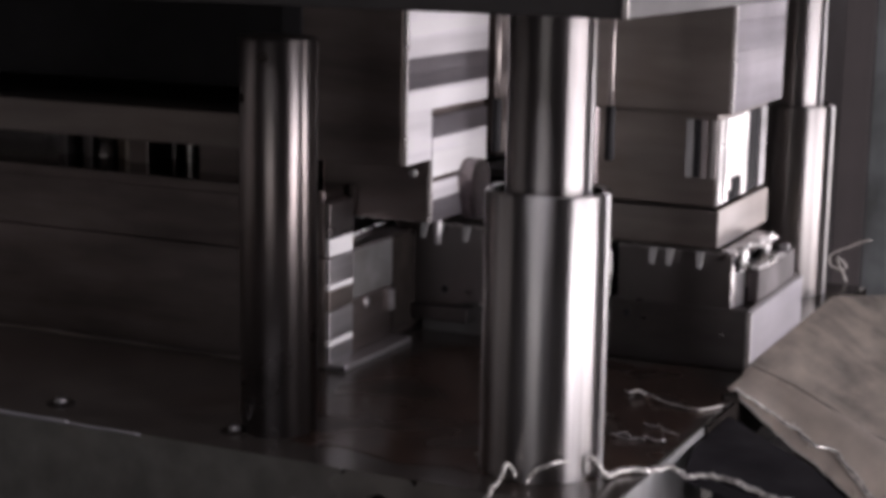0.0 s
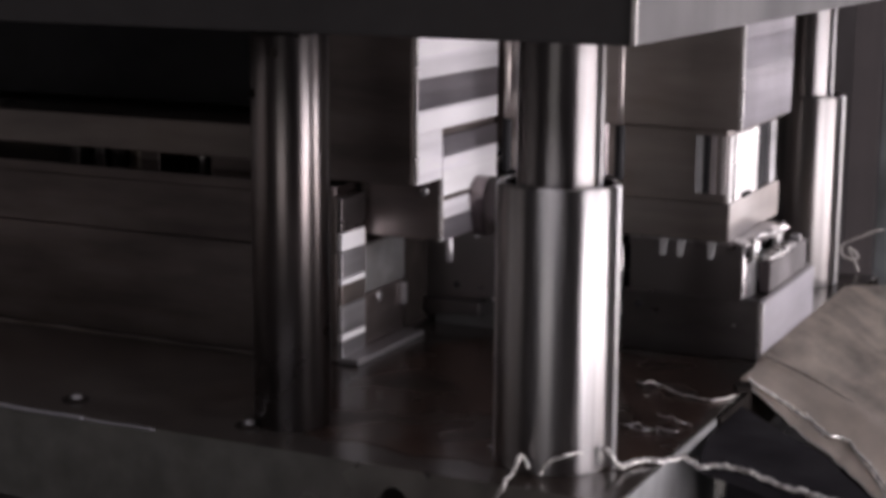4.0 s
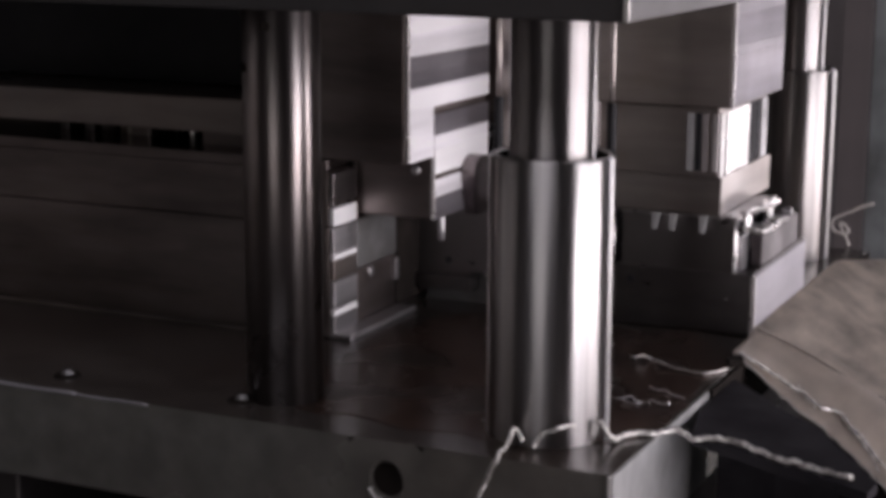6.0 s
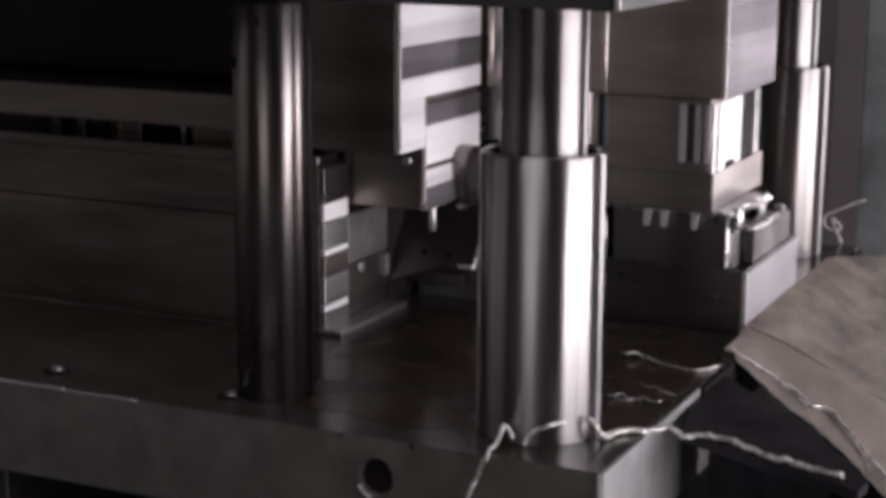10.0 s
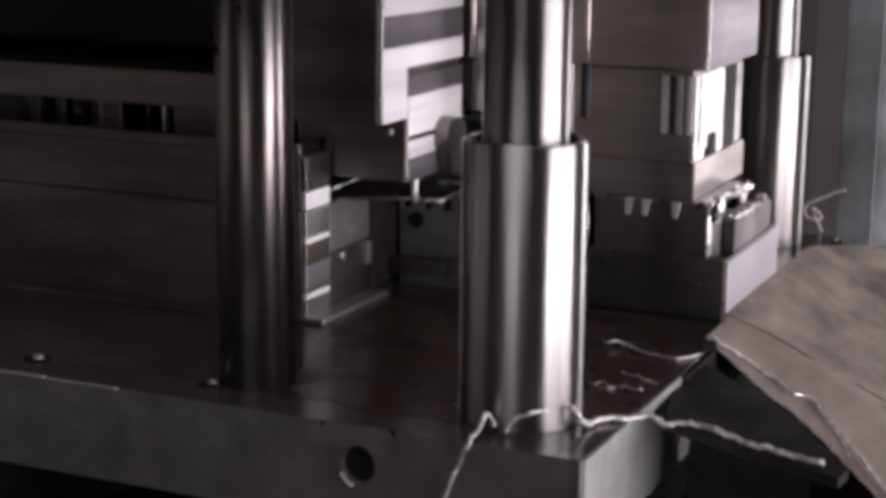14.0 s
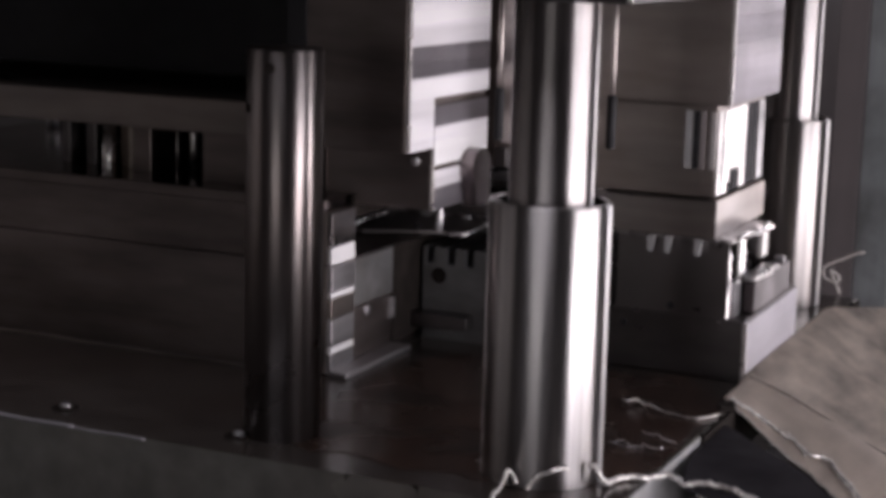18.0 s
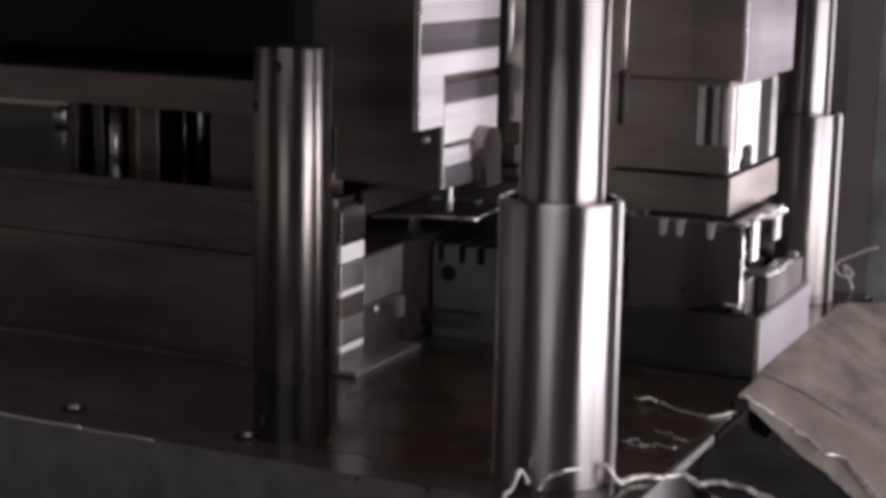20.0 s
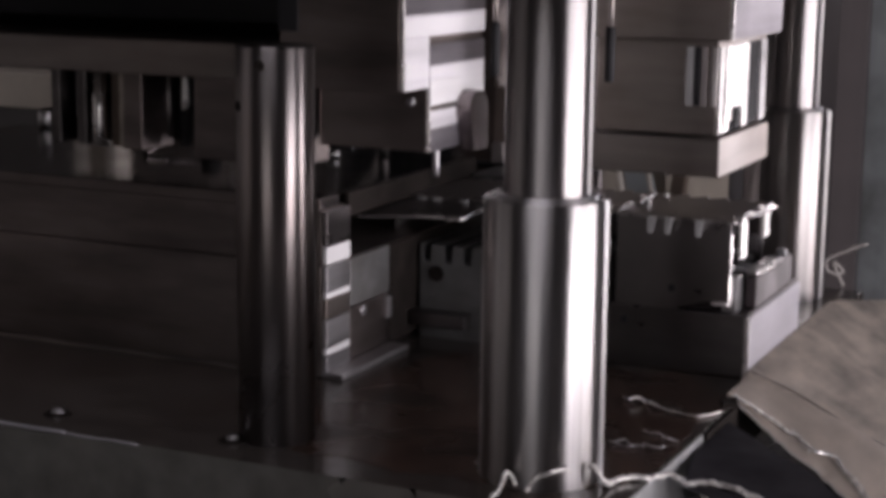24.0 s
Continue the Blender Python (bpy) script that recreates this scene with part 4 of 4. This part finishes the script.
for spot in ([(0.1052, 0.1744), (0.1134, 0.169), (0.1248, 0.1597), (0.1316, 0.1493)], [(0.0793, 0.1776), (0.0873, 0.1712), (0.0905, 0.1720), (0.0913, 0.1681)]):
    pts = [(x, max(y, chute_edge(x) + 0.002), chute_height(x, max(y, chute_edge(x) + 0.002)) + 0.0012) for x, y in spot]
    single("metal_chip", tube(smooth_line(pts, 4), 0.0009, 6), WIRE, "long bright metal chip on the chute", "metal chip", group="metal chips")

# ---------------------------------------------------------------- background
frame_t = thing("white_frame", "white painted steel frame corner with a post", "frame")
part("rail", bx(-1.3, -0.672, 0.55, 0.60, 0.086, 0.119, 0.002), CREAM, frame_t, "pale tan painted rail")
bm = bx(-0.025, 0.025, 0.0, 0.40, 0.086, 0.114, 0.002)
o = part("rail", bm, WHITE, frame_t)
o.matrix_basis = pose(-0.625, 0.53, 0, 0, 0, 8)
upright = part("post", bx(-0.6566, -0.6360, 0.531, 0.545, 0.088, 1.2, 0.001), TANPAINT, frame_t, "tan web of a channel post")
for x0, x1 in ((-0.6707, -0.6568), (-0.6358, -0.6256)):
    part("post_flange", bx(x0, x1, 0.524, 0.549, 0.088, 1.2, 0.002), WHITE, upright, "white painted post flange")
part("foot", bx(-0.672, -0.626, 0.521, 0.552, FLOOR, 0.0875, 0.004), BROWN, frame_t)
cab = thing("machine_cabinet", "dark oily machine cabinet behind the press", "cabinet")
part("body", bx(-2.4, -1.06, 1.35, 2.2, FLOOR, 1.4, 0.01), DARKWALL, cab)
part("door", bx(-1.9, -1.25, 1.33, 1.35, -0.6, 1.2, 0.006), GREYPAINT, cab)
part("shelf_edge", bx(-1.7, -1.05, 1.28, 1.33, 0.02, 0.05, 0.004), GREYPAINT, cab)
pan = thing("panel_wall", "tan painted sheet panels behind the press", "panel")
for x0, x1, y in ((-0.70, -0.497, 1.78), (-0.495, -0.36, 1.75), (-0.358, -0.27, 1.77), (-0.268, -0.08, 1.79)):
    part("sheet", bx(x0, x1, y, y + 0.03, FLOOR, 1.2, 0.004), TANPAINT, pan)
tarp = thing("black_tarpaulin", "black tarpaulin hanging in folds behind the press", "tarpaulin")
for i in range(9):
    part("fold", lathe(bmesh.new(), [(0.028, FLOOR), (0.026, 0.2), (0.024, 0.9)], -1.04 + 0.04 * i, 1.76 + 0.008 * (i % 3), 14), PLAINBLACK, tarp)
single("column", bx(-0.783, -0.714, 1.6, 1.7, FLOOR, 2.0, 0.004), DARKBROWN, "dark brown painted steel column", "column")
single("dark_column", bx(-0.285, -0.06, 1.35, 1.372, FLOOR, 2.0, 0.004), COLUMNPAINT, "dark grey machine column behind the die", "column")


def bar(name, a, b, w, d, mat, label, category):
    a, b = Vector(a), Vector(b)
    bm = bx(-w / 2, w / 2, -d / 2, d / 2, 0, (b - a).length, 0.002)
    ob = single(name, bm, mat, label, category)
    z = (b - a).normalized()
    x = (Vector((1, 0, 0)) - z * z.x).normalized()
    ob.matrix_basis = Matrix.Translation(a) @ Matrix((x, z.cross(x), z)).transposed().to_4x4()
    return ob


def line_at(a, b, z):
    """The point at height z on the line through a and b."""
    k = (z - a[2]) / (b[2] - a[2])
    return tuple(a[i] + k * (b[i] - a[i]) for i in range(3))


def leaning(name, a, b, w, d, mat, label, category, top=0.9):
    return bar(name, line_at(a, b, FLOOR), line_at(a, b, top), w, d, mat, label, category)


leaning("leaning_bar", (-0.364, 1.5, 0.164), (-0.395, 1.5, -0.091), 0.019, 0.02, BROWN, "brown steel bar leaning by the panels", "bar")
bar("branch", (-0.385, 1.5, 0.105), (-0.450, 1.49, 0.030), 0.007, 0.008, BROWN, "short brown branch on the leaning bar", "branch")
bar("branch", (-0.388, 1.5, 0.062), (-0.445, 1.49, 0.015), 0.007, 0.008, BROWN, "short brown branch on the leaning bar", "branch")
leaning("blue_rail", (-0.510, 1.52, 0.159), (-0.456, 1.52, -0.096), 0.036, 0.02, BLUE, "blue-grey painted steel rail leaning by the panels", "rail")
leaning("pale_strip", (-0.4885, 1.50, 0.159), (-0.4335, 1.50, -0.096), 0.006, 0.01, WHITE, "thin pale strip beside the blue rail", "strip")
leaning("pale_strip", (-0.500, 1.50, 0.02), (-0.477, 1.50, -0.096), 0.005, 0.01, WHITE, "thin pale strip beside the blue rail", "strip", 0.02)
leaning("grey_pole", (-0.909, 1.5, 0.144), (-0.878, 1.5, -0.051), 0.016, 0.016, GREYPAINT, "thin grey pole behind the press", "pole")
leaning("grey_pole", (-0.7457, 1.5, 0.150), (-0.7758, 1.5, -0.039), 0.010, 0.010, GREYPAINT, "thin grey pole behind the press", "pole")
curtain = thing("strip_curtain", "hanging grey plastic strip curtain", "curtain")
part("curtain_rail", bx(-0.12, 0.10, 1.09, 1.13, 1.2, 1.24, 0.003), GREYPAINT, curtain)
for x, w, turn, m in ((-0.087, 0.030, 14, STRIPBROWN), (-0.050, 0.040, -10, STRIPCURTAIN), (-0.010, 0.040, 12, STRIPCURTAIN), (0.030, 0.040, -14, STRIPCURTAIN), (0.068, 0.04, 8, STRIPCURTAIN)):
    o = part("strip", bx(-w / 2, w / 2, -0.0015, 0.0015, FLOOR + 0.02, 1.2, 0.0006), m, curtain)
    o.matrix_basis = pose(x, 1.11 + 0.1 * x, 0, 0, 0, turn)
roller = thing("steel_cylinder", "dark brown steel cylinder standing behind the die", "cylinder")
part("barrel", cyl(-0.1990, 0.5485, 0.0300, -0.12, 0.34, 0.002, 64), BROWNSTEEL, roller)
part("collar", lathe(bmesh.new(), [(0.0302, -0.02), (0.036, -0.02), (0.036, 0.03), (0.0302, 0.03)], -0.1990, 0.5485, 48, True), TOOL, roller)
rest = thing("upright_block", "pale steel guide bar standing on the back rail", "guide bar")
part("bar", bx(-0.1725, -0.1570, 0.362, 0.374, 0.0975, 0.186, 0.001), PALESTEEL, rest)
part("foot", bx(-0.1745, -0.1545, 0.359, 0.377, 0.0941, 0.0975, 0.0008), POLISHED, rest, "bright foot")
single("small_block", bx(-0.1840, -0.1748, 0.359, 0.370, 0.0941, 0.1095, 0.001), PALESTEEL, "small pale steel block on the back rail", "block")
single("knob", lathe(bmesh.new(), [(0.0055, 0.1045), (0.0070, 0.106), (0.0070, 0.118), (0.0050, 0.1215), (0.001, 0.122)], -0.347, 0.252, 24), PLAINBLACK, "black knob on the cover plate", "knob")
funnel = thing("steel_funnel", "pale grey steel funnel on a pole behind the stop post", "funnel")
part("cone", lathe(bmesh.new(), [(0.009, 0.134), (0.030, 0.135), (0.0365, 0.150), (0.044, 0.36), (0.042, 0.36), (0.034, 0.152), (0.028, 0.137), (0.009, 0.136)], -0.520, 0.62, 40, True), CAGE, funnel)
part("pole", cyl(-0.520, 0.62, 0.009, -0.12, 0.1350, 0.002, 24), GREYPAINT, funnel)
single("rod", tube([(-0.3683, 0.2053, 0.1065), (-0.3963, 0.357, 0.13), (-0.40, 0.375, 0.133)], 0.0020, 8), TOOL, "thin grey rod lying over the die", "rod")
hose = tube(smooth_line([(-0.42, 0.36, 0.095), (-0.41, 0.355, 0.118), (-0.36, 0.35, 0.142), (-0.312, 0.35, 0.149), (-0.28, 0.35, 0.135), (-0.264, 0.35, 0.108), (-0.262, 0.35, 0.0942)]), 0.0022, 8)
single("air_hose", hose, HOSE, "thin pale hose arching over the die", "hose")

# ---------------------------------------------------------------- movement
def stripper_low(t):
    return max(LO, 0.0550 + lift(t))


CAGE_Z = [(0, -0.118), (0.2, -0.110), (0.315, -0.099), (0.3755, -0.079), (0.4755, -0.058), (0.57, -0.029), (0.67, 0.001), (0.77, 0.028), (0.87, 0.0476),
          (0.97, 0.053), (1.07, 0.053), (1.17, 0.037), (1.27, 0.012), (1.37, -0.018), (1.47, -0.048), (1.57, -0.073), (1.675, -0.091), (1.72, -0.098),
          (1.85, -0.110), (2.0425, -0.118)]
# a cut part slides off: seconds after the lowest point, shift, height, tilt
FALL = [(0.0, 0, 0, 0, 0), (0.16, 0, 0, 0, 0), (0.30, 0.007, 0.0, 4, -1), (0.40, 0.018, -0.001, 8, -3), (0.50, 0.039, -0.006, 17, 0), (0.60, 0.066, -0.024, 40, 4), (0.69, 0.090, -0.052, 74, 5),
        (0.74, 0.112, -0.064, 116, 7), (0.80, 0.150, -0.072, 148, 8), (0.84, 0.190, -0.105, 158, 10), (0.90, 0.27, -0.18, 168, 11), (0.96, 0.35, -0.235, 175, 11), (1.02, 0.40, -0.25, 180, 10)]
# seconds by which each stroke's part slides off later than that
LATE = (0.0, -0.04, -0.038, -0.088, -0.041, -0.04, -0.042, 0.008, 0.047, -0.015, 0.0, 0.008, 0.0)


def table(rows, x):
    return float(np.interp(x, [r[0] for r in rows], [r[1] for r in rows]))


def fed(d):
    """Share of a pitch by which the strip has gone on, seconds after the lowest point."""
    return float(np.interp(d, [0.775, 0.810, 0.875, 0.930, 0.975, 1.020, 1.065], [0, 0.10, 0.50, 0.74, 0.855, 0.955, 1]))


def motions():
    steps = [i / 15 for i in range(361)]
    walk(upper, [(t, pose(0, 0, lift(t))) for t in steps])
    walk(stripper, [(t, pose(0, 0, stripper_low(t) - lift(t))) for t in steps])
    walk(left_stripper, [(t, pose(0, 0, max(-0.008, -lift(t)))) for t in steps])
    for c, y in zip(cages, (0.0, RB)):
        walk(c, [(t, pose(0, y, BH + table(CAGE_Z, stroke(t)[1]))) for t in steps])
    for k, b in enumerate(blanks):
        rows, bend = [], []
        for t in steps:
            n, d = stroke(t)
            z = min(HI, stripper_low(t))
            st = k - n - fed(d)                             # stations left to the end of the die
            fold = 1.0 if k - n < 3 else 0.0                # the flange is bent down two stations before the end
            if k - n == 3:
                fold = float(np.interp(d, [PERIOD - 0.15, PERIOD - 0.03], [0, 1]))
            bend.append((t, pose(0, 0.004, -0.002, -88 * (1 - fold), 0, 0)))
            if k > n:
                rows.append((t, pose(-0.0045 - PITCH * st, 0.215, z)))
            elif k == n:
                dx, dz, tilt, nod = (float(np.interp(d - LATE[n], [r[0] for r in FALL], [r[i] for r in FALL])) for i in (1, 2, 3, 4))
                rows.append((t, pose(-0.0045 + dx, 0.215, LO + dz, nod, tilt, 0)))
            else:
                rows.append((t, pose(0.42 + 0.03 * (k % 3), 0.24 + 0.04 * (k % 4), -0.262 - 0.004 * k, 0, 215, 0)))
        walk(b, rows)
        walk([o for o in b.children if o.name.startswith("front_flange")][0], bend)


motions()
